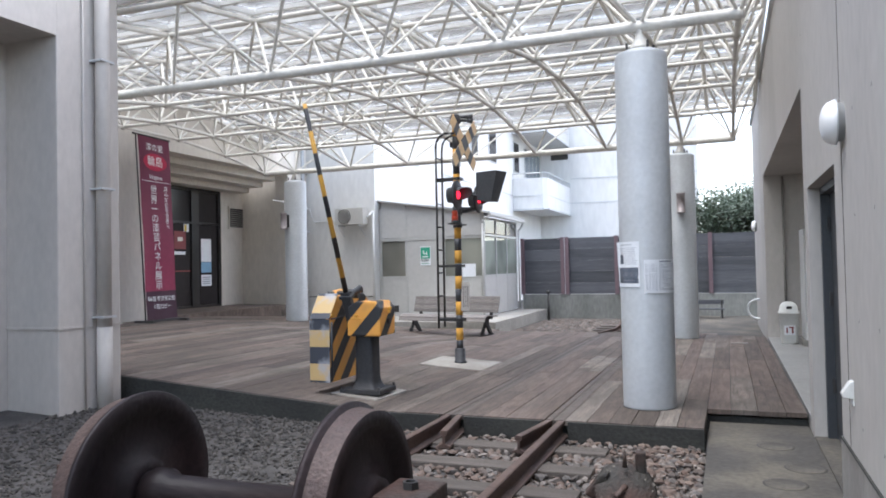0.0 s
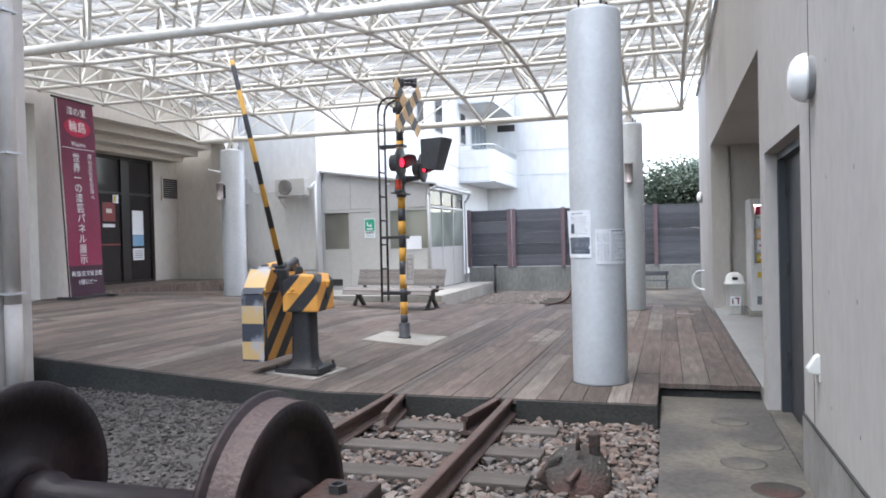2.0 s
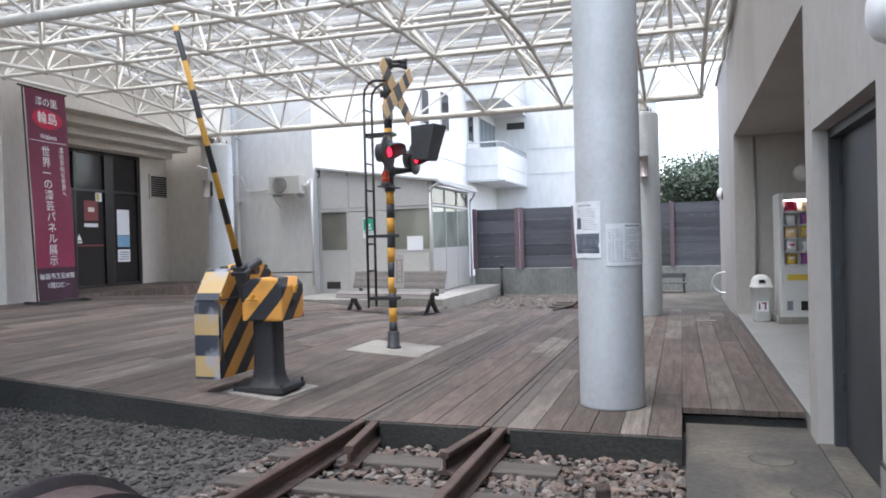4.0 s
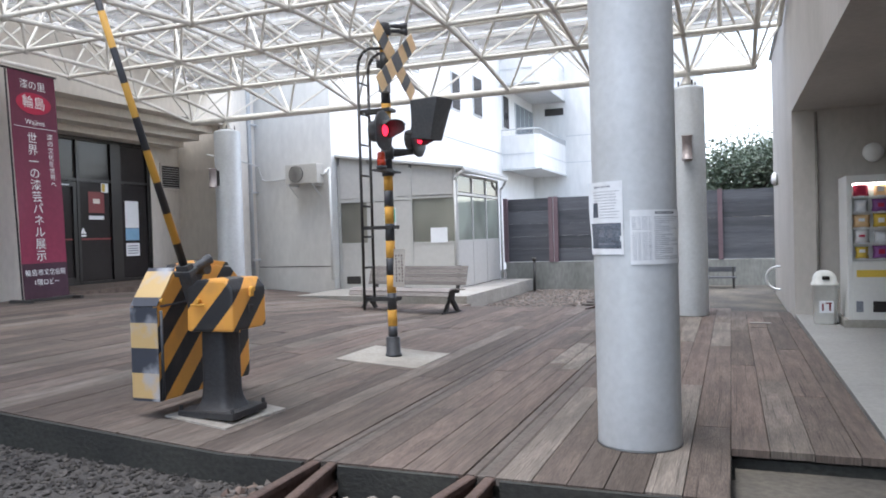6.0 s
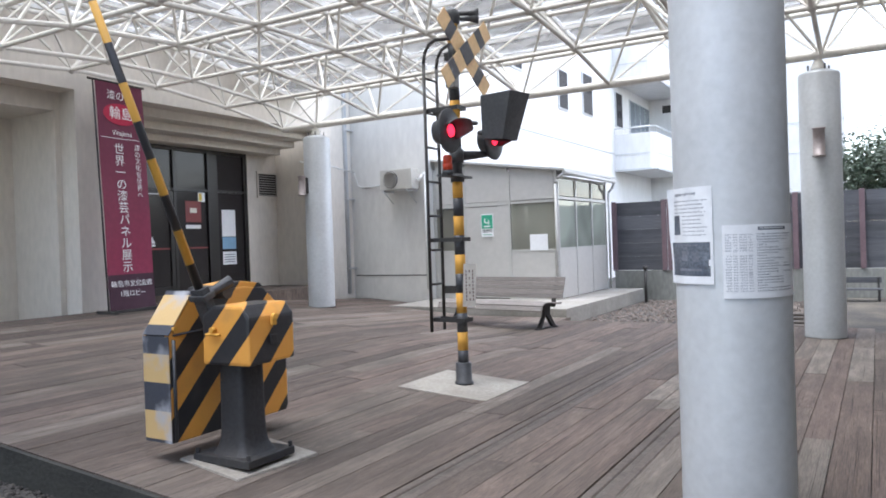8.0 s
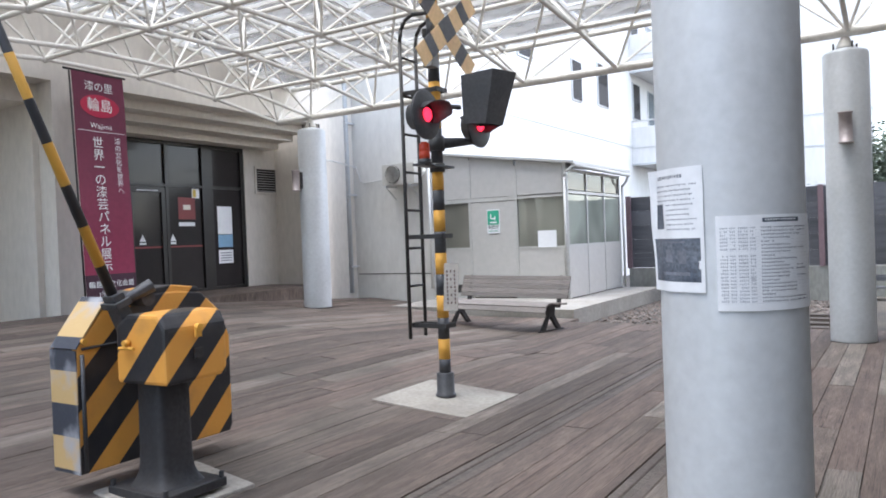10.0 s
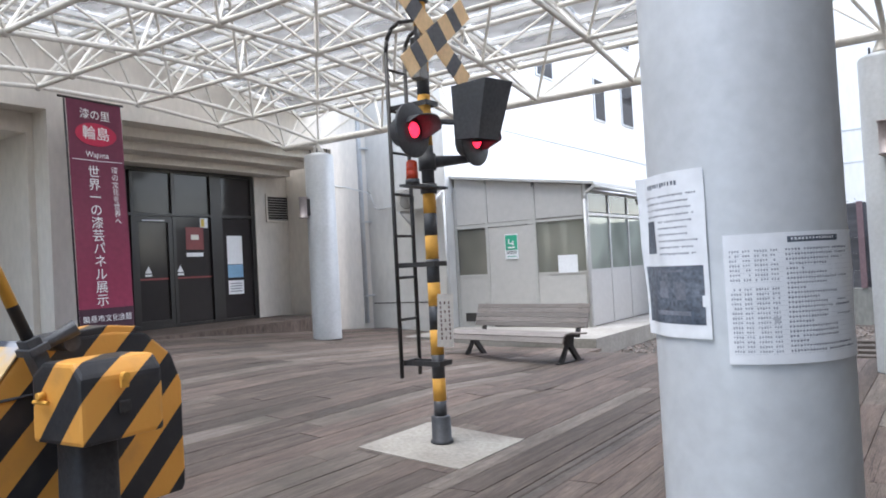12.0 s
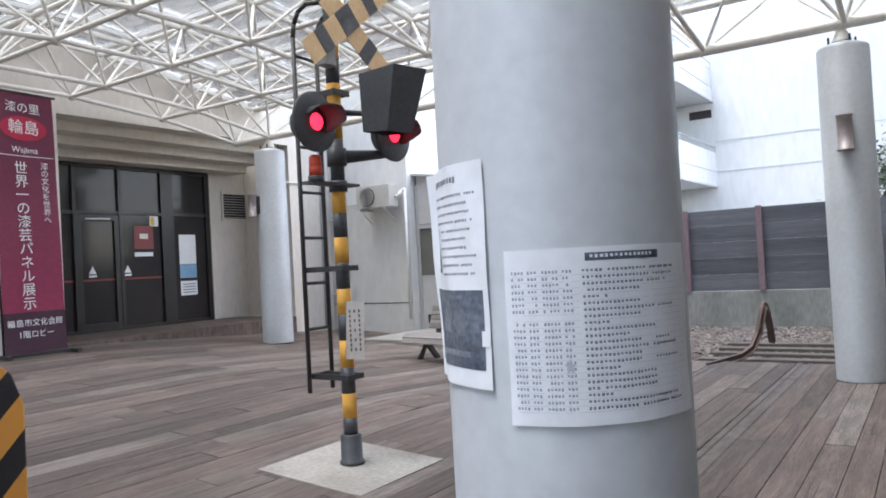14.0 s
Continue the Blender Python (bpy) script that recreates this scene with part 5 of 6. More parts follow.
for k in range(9):
    bm = bmesh.new()
    bx(bm, 0.0, 0.028, -0.31, 0.31, -0.003, 0.003, Matrix.Translation((0.006, 0, 0.08 + 0.056 * k)) @ pose(0, 0, 0, 0, 35, 0))
    part("louvre", bm, M_SHED, vt)

# ---------------------------------------------------------------- banner
P0, P1, Q0, Q1 = Vector((-10.53, 11.03, 4.39)), Vector((-10.51, 11.86, 4.37)), Vector((-10.28, 10.985, 0.80)), Vector((-10.30, 11.83, 0.81))
ban = thing("banner", "tall maroon cloth banner with white Japanese lettering on poles", "banner")


def cloth(u, v, lift=0.0):
    """A point of the banner: u across, v downwards."""
    p = P0.lerp(P1, u).lerp(Q0.lerp(Q1, u), v)
    return p + Vector((1, -0.12, 0.08)) * (lift + 0.010 * math.sin(7 * u + 5 * v) + 0.008 * math.sin(13 * v))


def cloth_patch(name, u0, u1, v0, v1, material, lift, parent, label="", nu=8, nv=24):
    bm = bmesh.new()
    g = [[bm.verts.new(cloth(u0 + (u1 - u0) * i / nu, v0 + (v1 - v0) * j / nv, lift)) for i in range(nu + 1)] for j in range(nv + 1)]
    for a, b in zip(g, g[1:]):
        for i in range(nu):
            f = bm.faces.new((a[i], a[i + 1], b[i + 1], b[i]))
            f.smooth = True
    return part(name, bm, material, parent, label)


cl = cloth_patch("cloth", 0, 1, 0, 0.845, M_BANNER, 0.0, ban, "maroon printed cloth")
cloth_patch("cloth_foot", 0, 1, 0.845, 1, M_BANNERD, 0.0, ban, "dark lower field of the cloth")
bm = bmesh.new()
n = 28
ring = [bm.verts.new(cloth(0.5 + 0.38 * math.cos(k * math.tau / n), 0.136 + 0.048 * math.sin(k * math.tau / n), 0.008)) for k in range(n)]
bm.faces.new(ring)
part("red_disc", bm, M_RED, cl, "red ellipse behind the place name")
cloth_patch("divider", 0.04, 0.96, 0.243, 0.2455, M_WHITE, 0.008, cl)


def on_cloth(body, u, v, size, spacing=1.0):
    """Lettering that follows the banner's folds, a part for each character."""
    ob = writing("lettering", body, size, M_WHITE, ban, Matrix(), spacing=spacing)
    chars = [c for c in body if c != "\n"]
    bm = bmesh.new()
    bm.from_mesh(ob.data)
    bpy.data.objects.remove(ob)
    axis = 1 if "\n" in body else 0
    at = [q.co[axis] for q in bm.verts]
    lo, step = min(at), (max(at) - min(at)) / len(chars)
    todo, groups = set(bm.faces), {}
    while todo:
        isle, front = set(), [todo.pop()]
        while front:
            f = front.pop()
            isle.add(f)
            for e in f.edges:
                for g in e.link_faces:
                    if g in todo:
                        todo.discard(g)
                        front.append(g)
        cs = [q.co[axis] for f in isle for q in f.verts]
        k = min(len(chars) - 1, int(((min(cs) + max(cs)) / 2 - lo) / step))
        groups.setdefault(k, []).extend(isle)
    for k in sorted(groups):
        out, seen = bmesh.new(), {}
        for f in groups[k]:
            vs = []
            for q in f.verts:
                if q not in seen:
                    seen[q] = out.verts.new(cloth(u + q.co.x / 0.84, v - q.co.y / 3.55, 0.014 + 0.5 * q.co.z))
                vs.append(seen[q])
            out.faces.new(vs)
        part("lettering", out, M_WHITE, ban)
    bm.free()


on_cloth("\u6f06\u306e\u91cc", 0.5, 0.035, 0.16)
on_cloth("\u8f2a\u5cf6", 0.5, 0.105, 0.215)
on_cloth("Wajima", 0.5, 0.205, 0.115)
on_cloth("\n".join("\u4e16\u754c\u4e00\u306e\u6f06\u82b8\u30d1\u30cd\u30eb\u5c55\u793a"), 0.42, 0.268, 0.185)
on_cloth("\n".join("\u6f06\u306e\u6587\u5316\u3092\u4e16\u754c\u3078"), 0.80, 0.265, 0.108)
on_cloth("\u8f2a\u5cf6\u5e02\u6587\u5316\u4f1a\u9928", 0.5, 0.872, 0.108)
on_cloth("1\u968e\u30ed\u30d3\u30fc", 0.5, 0.915, 0.108)
bm = bmesh.new()
tube(bm, P0 + Vector((-0.02, -0.10, 0.02)), P1 + Vector((-0.02, 0.06, 0.02)), 0.018, seg=8)
tube(bm, Q0 + Vector((0, -0.06, -0.01)), Q1 + Vector((0, 0.08, -0.01)), 0.018, seg=8)
tube(bm, P0 + Vector((-0.04, 0.0, 0.0)), Q0 + Vector((-0.04, 0.0, -0.10)), 0.014, seg=8)
part("pole", bm, M_STEELD, ban, "thin dark banner poles")
boxes("foot", M_STEELD, ban, (-10.55, -10.10, 10.93, 10.99, deck_z(-10.3, 11), deck_z(-10.3, 11) + 0.045), (-10.55, -10.10, 11.86, 11.92, deck_z(-10.3, 11.9), deck_z(-10.3, 11.9) + 0.045), (-10.31, -10.27, 10.98, 11.88, deck_z(-10.3, 11.5) + 0.01, deck_z(-10.3, 11.5) + 0.05))

# ---------------------------------------------------------------- column fittings


def box_lamp(x, y, z, turn, label):
    o = thing("column_lamp", label, "lamp", (x, y, z), turn, group="column lamps")
    bm = bmesh.new()
    lathe(bm, [(0.085, -0.19), (0.085, -0.175), (0.075, -0.17), (0.075, 0.17), (0.085, 0.175), (0.085, 0.19)], seg=14)
    part("shade", bm, M_COPPER, o, "coppery cylindrical shade")
    boxes("back_plate", M_STEELD, o, (-0.07, 0.07, 0.05, 0.13, -0.15, 0.15))
    return o


box_lamp(-0.785, 15.25 - 0.345, 2.86, 0, "copper box lamp on a galvanised column")
box_lamp(-9.64 - 0.12, 15.2 - 0.33, 2.88, -20, "copper box lamp on the column by the hall")


def sheet_point(deg, z, r, curl=0.0):
    """A point on a sheet taped round the near column, by angle and height; the loose edge curls away."""
    loose = max(0.0, -150.8 - deg) / 7.2 if curl else 0.0
    a, rr = radians(deg), r + 0.0015 * math.sin(0.21 * deg + 24 * z) + curl * loose ** 2 * (0.3 + 1.5 * (z - 1.468))
    return (rr * math.cos(a), rr * math.sin(a), z)


def wrapped(name, a0, a1, z0, z1, r, material, parent, label="", curl=0.0, nu=24, nz=6):
    """A sheet or print lying round the near column between two angles."""
    bm = bmesh.new()
    g = [[bm.verts.new(sheet_point(a0 + (a1 - a0) * i / nu, z0 + (z1 - z0) * j / nz, r, curl)) for i in range(nu + 1)] for j in range(nz + 1)]
    for p, q in zip(g, g[1:]):
        for i in range(nu):
            bm.faces.new((p[i], p[i + 1], q[i + 1], q[i])).smooth = True
    return part(name, bm, material, parent, label)


def small_print(parent, cells, r, material, label, curl=0.0):
    """Unreadable small print as short plain bars."""
    vs, fs = [], []
    for a0, a1, z0, z1 in cells:
        i = len(vs)
        vs += [sheet_point(p, q, r, curl) for p, q in ((a0, z0), (a1, z0), (a1, z1), (a0, z1))]
        fs.append((i, i + 1, i + 2, i + 3))
    me = bpy.data.meshes.new("small_print")
    me.from_pydata(vs, [], fs)
    me.materials.append(material)
    ob = new("small_print", me)
    ob.parent = parent
    return tagged(ob, label, kind="stuff")


rng = random.Random(5)


def text_row(a0, a1, z, w, h, gaps=0.0):
    """Cells of one row of print, with a blank here and there."""
    out, a = [], a0
    while a + w < a1:
        if rng.random() >= gaps:
            out.append((a, a + w * rng.uniform(0.6, 0.85), z - h * rng.uniform(0.55, 0.8), z))
        a += w * 1.22
    return out


n1 = thing("column_notice", "weathered paper notice with a dark photograph, taped to the column", "notice", (CX, CY, 0), group="column notices")
s1 = wrapped("sheet", -158, -98, 1.468, 1.918, 0.265, M_PAPER, n1, curl=0.03, nu=48, nz=40)
ph = wrapped("photograph", -156, -101, 1.505, 1.662, 0.2655, M_INKB, s1, "dark faded photograph", curl=0.03, nu=44, nz=20)
wrapped("print_patch", -140, -114, 1.645, 1.652, 0.2658, M_INK, ph, "pale strip across the photograph", nz=1, nu=10)
wrapped("print_patch", -137, -128, 1.575, 1.622, 0.2658, M_INK, ph, "pale shape in the photograph", nz=2, nu=5)
wrapped("print_patch", -121, -113, 1.570, 1.618, 0.2658, M_INK, ph, "pale shape in the photograph", nz=2, nu=5)
wrapped("print_patch", -141, -110, 1.528, 1.540, 0.2658, M_INK, ph, "pale strip across the photograph", nz=1, nu=10)
wrapped("photograph", -153, -139, 1.698, 1.79, 0.2655, M_INKB, s1, "small dark photograph", curl=0.03, nz=12)
wrapped("torn_flap", -102.5, -98.2, 1.552, 1.582, 0.2668, M_PAPER, s1, "small white torn flap", nu=6, nz=4)
small_print(s1, text_row(-148, -113, 1.893, 2.3, 0.018), 0.2655, M_INKB, "dark heading on the notice", 0.03)
cells = []
for k in range(10):
    cells += text_row(-152 if k < 4 else -134, -101 - rng.uniform(0, 8), 1.858 - 0.0178 * k, 1.35, 0.0075, 0.06)
small_print(s1, cells, 0.2655, M_INK, "rows of small grey print", 0.03)
n2 = thing("column_notice", "weathered printed timetable sheet in plastic, taped to the column", "notice", (CX, CY, 0), group="column notices")
s2 = wrapped("sheet", -89.5, -1, 1.405, 1.735, 0.265, M_PAPER, n2, nu=48, nz=32)
hd = wrapped("heading", -56, -22, 1.709, 1.724, 0.2655, M_INKB, s2, nz=1, nu=10)
small_print(hd, text_row(-54, -24, 1.7205, 1.7, 0.008), 0.2659, M_PAPER, "white print on the dark heading")
left, right = [], []
for k in range(22):
    z = 1.694 - 0.0121 * k
    if k != 7:
        for u0, u1 in ((-86.5, -80.8), (-79.6, -74.6), (-73.6, -66.5), (-65.4, -60.2)):
            left += text_row(u0, u1, z, 1.15, 0.0078, 0.06)
    right += text_row(-57.5, -57.5 + rng.choice((11, 15, 20, 26, 33, 44)), z, 1.45, 0.0072, 0.04)
    if rng.random() < 0.4:
        right += text_row(-26, -26 + rng.uniform(6, 16), z, 1.4, 0.0065, 0.1)
    wrapped("ruled_line", -86, -5, z - 0.0098, z - 0.0092, 0.2653, M_RULE, s2, nz=1, nu=16)
small_print(s2, left, 0.2655, M_INKL, "columns of faint small print")
small_print(s2, right, 0.2655, M_INK, "rows of small grey print")
bm = bmesh.new()
star = [sheet_point(-64 + (2.6 if k % 2 == 0 else 1.1) * math.cos(0.3 + k * math.pi / 5), 1.515 + (0.017 if k % 2 == 0 else 0.007) * math.sin(0.3 + k * math.pi / 5), 0.266) for k in range(10)]
bm.faces.new([bm.verts.new(p) for p in star])
part("torn_patch", bm, M_RULE, s2, "small star-shaped grey tear")

# ---------------------------------------------------------------- things on the concrete wall
sd = thing("side_door", "dark grey steel service door set deep in the concrete wall", "door", (XW, 5.34, 0.2))
tagged(sd, kind="structure")
boxes("leaf", M_DOORD, sd, (0.17, 0.21, 0.06, 1.72, -0.04, 2.07), bevel=0.004)
boxes("frame", M_DOORD, sd, (0.10, 0.24, 0.0, 0.06, -0.05, 2.13), (0.10, 0.24, 1.72, 1.78, -0.05, 2.13), (0.10, 0.24, 0.06, 1.72, 2.07, 2.13))
boxes("threshold", M_SLAB, sd, (0.0, 0.3, 0.0, 1.78, -0.2, -0.05), label="worn concrete threshold")
bm = bmesh.new()
tube(bm, (0.17, 0.16, 1.17), (0.10, 0.16, 1.17), 0.016, seg=8)
tube(bm, (0.11, 0.16, 1.17), (0.11, 0.30, 1.17), 0.013, seg=8)
tube(bm, (0.17, 0.16, 1.28), (0.15, 0.16, 1.28), 0.025, seg=10)
part("handle", bm, M_GALV, sd, "dull metal lever handle")
for z in (0.35, 1.1, 1.75):
    boxes("hinge", M_STEELD, sd, (0.145, 0.172, 1.69, 1.73, z, z + 0.12))


def globe_lamp(x, y, z):
    o = thing("wall_lamp", "white half-globe lamp on a grey wall base", "lamp", (x, y, z), group="wall lamps")
    m = pose(0, 0, 0, 0, -90, 0)
    bm = bmesh.new()
    lathe(bm, [(0.138, 0.040), (0.135, 0.055), (0.122, 0.085), (0.095, 0.108), (0.06, 0.121), (0.001, 0.126)], m, seg=32)
    part("globe", bm, M_LAMPW, o)
    bm = bmesh.new()
    lathe(bm, [(0.118, 0.0), (0.118, 0.034), (0.14, 0.036), (0.14, 0.046)], m, seg=32)
    part("base", bm, M_GALV, o)
    return o


lamp1 = globe_lamp(XW, 4.90, 2.535)
copy_thing(lamp1, pose(XW, 18.6, 2.51))
copy_thing(lamp1, pose(1.75, 14.98, 2.62, 0, 0, 90))
sp = thing("vent_cap", "small white plastic vent cap on the wall", "vent", (XW, 4.80, 0.87))
bm = bmesh.new()
extrude_poly(bm, [(0, 0), (-0.062, 0.012), (-0.066, 0.032), (-0.022, 0.10), (0, 0.11)], 0.08)
bx(bm, -0.010, 0.0, 0.0, 0.08, -0.04, 0.0)
part("cap", bm, M_PLASW, sp, bevel=0.006)
HOLE = bmesh.new()
lathe(HOLE, [(0.011, -0.004), (0.011, 0.001), (0.001, 0.001)], pose(0, 0, 0, 0, -90, 0), seg=10)
HOLEM = finish(HOLE, "tie_hole", M_STEELD)
we = bpy.data.objects["wall_east"]
for y in [0.35 + 0.6 * k for k in range(8)] + [7.25, 15.4, 16.0, 16.6]:
    for z in (0.75, 1.35, 1.95, 2.55, 3.15, 3.75, 4.35, 4.95):
        h = piece("tie_hole", HOLEM, we, Matrix.Translation((XW + 0.001, y + 0.02 * math.sin(z * 7), z)))
JN = bmesh.new()
bx(JN, -0.002, 0.001, -0.006, 0.006, 0.5, 5.1)
JNM = finish(JN, "panel_joint", M_SLAB)
for y in (1.2, 3.05, 5.0):
    piece("panel_joint", JNM, we, Matrix.Translation((XW, y, 0)))

# ---------------------------------------------------------------- bin and vending machine in the recess
FZ = DECK + 0.004
bn = thing("litter_bin", "off-white plastic litter bin with a red printed label", "bin", (0.99, 13.95, FZ))
bm = bmesh.new()
ring = []
for z, w, d in ((0.0, 0.125, 0.135), (0.03, 0.13, 0.14), (0.51, 0.155, 0.165), (0.515, 0.168, 0.18), (0.545, 0.168, 0.18), (0.555, 0.15, 0.165), (0.64, 0.137, 0.15), (0.69, 0.105, 0.12), (0.72, 0.055, 0.07)):
    ring.append([bm.verts.new((w * math.copysign(abs(math.cos(a)) ** 0.45, math.cos(a)), d * math.copysign(abs(math.sin(a)) ** 0.45, math.sin(a)), z)) for a in [k * math.tau / 28 for k in range(28)]])
for a, b in zip(ring, ring[1:]):
    for k in range(28):
        bm.faces.new((a[k], a[(k + 1) % 28], b[(k + 1) % 28], b[k])).smooth = True
bm.faces.new(ring[0][::-1])
bm.faces.new(ring[-1])
part("bin_body", bm, M_PLASW, bn)
boxes("mouth", M_DARKGL, bn, (-0.045, 0.045, -0.172, -0.14, 0.60, 0.65), bevel=0.008)
boxes("label_plate", M_PAPER, bn, (-0.085, 0.085, -0.176, -0.165, 0.16, 0.32))
boxes("label_mark", M_REDP, bn, (-0.01, 0.065, -0.1785, -0.1765, 0.28, 0.30), (0.03, 0.055, -0.1785, -0.1765, 0.19, 0.28), (-0.055, -0.033, -0.1785, -0.1765, 0.19, 0.285))
vm = thing("vending_machine", "white drinks and snack vending machine with lit product rows", "vending machine", (1.72, 13.55, FZ + 0.10))
boxes("side_panel", M_VEND, vm, (-0.50, -0.44, 0, 0.75, 0, 1.86), bevel=0.006)
boxes("side_panel", M_VEND, vm, (0.44, 0.50, 0, 0.75, 0, 1.86), bevel=0.006)
boxes("top_panel", M_VEND, vm, (-0.44, 0.44, 0.001, 0.75, 1.76, 1.858))
boxes("lower_front", M_VEND, vm, (-0.44, 0.44, 0.001, 0.75, 0.002, 0.76))
boxes("back_panel", M_VEND, vm, (-0.44, 0.44, 0.10, 0.75, 0.76, 1.76))
cols = [M_YPRINT, M_RED, M_WHITE, M_PURP, M_SIGNY, M_BEACON, M_PAPER]
for r in range(5):
    boxes("shelf", M_VEND, vm, (-0.44, 0.44, 0.01, 0.10, 0.77 + 0.20 * r, 0.785 + 0.20 * r))
    for c in range(4):
        pk = bmesh.new()
        x = -0.33 + 0.22 * c
        z = 0.79 + 0.20 * r
        hw, hh = 0.080 + 0.012 * ((r + 2 * c) % 3), 0.148 + 0.012 * ((2 * r + c) % 3)
        rows = []
        for q in range(7):
            v = q / 6
            th = 0.004 + 0.030 * math.sin(math.pi * v) ** 0.7
            ww = hw * (1.0 - 0.12 * math.sin(math.pi * v))
            rows.append([pk.verts.new((x + ww * a, 0.045 + th * b, z + hh * v)) for a, b in ((-1, 0.15), (-0.6, -0.8), (0, -1), (0.6, -0.8), (1, 0.15), (0.6, 0.8), (-0.6, 0.8))])
        for a, b in zip(rows, rows[1:]):
            for q in range(7):
                pk.faces.new((a[q], a[(q + 1) % 7], b[(q + 1) % 7], b[q])).smooth = True
        pk.faces.new(rows[0][::-1])
        pk.faces.new(rows[-1])
        bag = part("snack_pack", pk, cols[(r * 2 + c * 3 + (r * c) % 2) % 7], vm, "glossy coloured snack pouch")
        boxes("pack_label", (M_WHITE, M_RED, M_PAPER)[(r + c) % 3], bag, (x - 0.035, x + 0.035, 0.006, 0.010, z + 0.075 - 0.02 * (c % 2), z + 0.115 - 0.01 * (r % 2)))
        boxes("price_tag", M_PAPER, vm, (x - 0.035, x + 0.035, 0.002, 0.008, z - 0.018, z + 0.004))
boxes("light_tube", M_TUBE, vm, (-0.42, 0.42, 0.03, 0.06, 1.735, 1.755), label="lit white tube over the shelves")
boxes("sticker", M_YPRINT, vm, (-0.40, -0.05, -0.004, 0.0, 0.55, 0.64), label="yellow sticker strip")
boxes("delivery_flap", M_DARKGL, vm, (-0.22, 0.40, -0.006, 0.0, 0.10, 0.24))
boxes("print_bar", M_INK, vm, (-0.41, -0.33, -0.004, 0.0, 0.10, 0.24))
bk = thing("concrete_block", "low grey concrete block under the machine", "block", (1.42, 13.62, FZ))
boxes("block", M_PAD, bk, (-0.25, 0.85, -0.10, 0.75, 0, 0.10), bevel=0.01)
wp = thing("recess_pipe", "thin brown pipe down the recess wall", "pipe", (1.02, 14.95, FZ))
bm = bmesh.new()
tube(bm, (0, 0, 0), (0, 0, 3.0), 0.022, seg=10)
part("pipe", bm, M_PLINTH, wp)
ms = thing("bent_pipe", "bright metal pipe bowed out from the wall beside the path", "pipe", (0.50, 18.3, 0.15), turn=-20)
bm = bmesh.new()
arc = [Vector((0.21 - 0.27 * max(0.0, math.sin(radians(q))) ** 0.8, 0, 0.45 + 0.22 * math.cos(radians(q)))) for q in range(0, 181, 10)]
rows = []
for k, p in enumerate(arc):
    d = (arc[min(k + 1, len(arc) - 1)] - arc[max(k - 1, 0)]).normalized()
    up = d.cross(Vector((0, 1, 0)))
    rows.append([bm.verts.new(p + 0.026 * (math.cos(a) * Vector((0, 1, 0)) + math.sin(a) * up)) for a in [j * math.tau / 10 for j in range(10)]])
for a, b in zip(rows, rows[1:]):
    for k in range(10):
        bm.faces.new((a[k], a[(k + 1) % 10], b[(k + 1) % 10], b[k])).smooth = True
part("tube", bm, M_GALV, ms)
rk = thing("low_bench", "small dark metal bench before the low wall", "bench", (-0.50, 21.6, 0.15), turn=3)
boxes("seat", M_FENCE, rk, (-0.42, 0.42, -0.16, 0.16, 0.24, 0.27), bevel=0.005)
boxes("backrest", M_FENCE, rk, (-0.42, 0.42, 0.15, 0.175, 0.38, 0.50), bevel=0.005)
for x in (-0.36, 0.36):
    boxes("leg", M_STEELD, rk, (x - 0.02, x + 0.02, -0.14, -0.10, 0, 0.24))
    boxes("leg", M_STEELD, rk, (x - 0.02, x + 0.02, 0.12, 0.15, 0, 0.50))

# pipe with brackets on the near pillar
pp = thing("downpipe", "beige painted downpipe with bright clips on the pillar", "pipe", (XL + 0.088, 6.20, 0.12))
bm = bmesh.new()
tube(bm, (0, 0, 0), (0, 0, 1.0), 0.084, seg=20)
tube(bm, (0, 0, 1.0), (0, 0, 7), 0.078, seg=20)
part("pipe", bm, M_PILLAR, pp)
bm = bmesh.new()
tube(bm, (-0.072, -0.20, 0), (-0.072, -0.20, 7), 0.012, seg=8)
part("thin_pipe", bm, M_PILLAR, pp)
for z in (1.10, 2.52, 3.95):
    boxes("clip", M_GALV, pp, (-0.086, 0.087, -0.10, 0.09, z, z + 0.024), label="bright metal clip")

# iron cap lying in the ballast
ic = thing("iron_buffer", "rusty flaking iron buffer head lying in the ballast", "buffer", (-0.655, 4.92, 0.185), turn=8)
tilt = pose(0, 0, 0, 54, 0, 4)
bm = bmesh.new()
lathe(bm, [(0.11, -0.24), (0.13, -0.16), (0.185, -0.05), (0.205, -0.02), (0.205, 0.0), (0.19, 0.012), (0.12, 0.030), (0.05, 0.036), (0.001, 0.036)], tilt, seg=36)
head = part("head", bm, M_RUSTB, ic)
rng = random.Random(12)
for k in range(13):
    a, q = rng.uniform(-0.4, 3.5), rng.uniform(0.150, 0.192)
    bm = bmesh.new()
    c = tilt @ Vector((q * math.cos(a), q * math.sin(a), 0.031 - 0.26 * (q - 0.12)))
    n = rng.randint(5, 7)
    ring = [bm.verts.new(c + tilt.to_3x3() @ Vector((math.cos(j * math.tau / n), math.sin(j * math.tau / n), 0)) * rng.uniform(0.006, 0.014)) for j in range(n)]
    bm.faces.new(ring)
    top = bmesh.ops.extrude_face_region(bm, geom=bm.faces[:])
    for v in top["geom"]:
        if isinstance(v, bmesh.types.BMVert):
            v.co += tilt.to_3x3() @ Vector((0, 0, -0.012))
    part("rust_flake", bm, M_FLAKE, head, "pale flake of old paint")
bm = bmesh.new()
tube(bm, tilt @ Vector((0.0, 0.02, 0.03)), tilt @ Vector((-0.075, -0.075, 0.085)), 0.020, 0.015, seg=10)
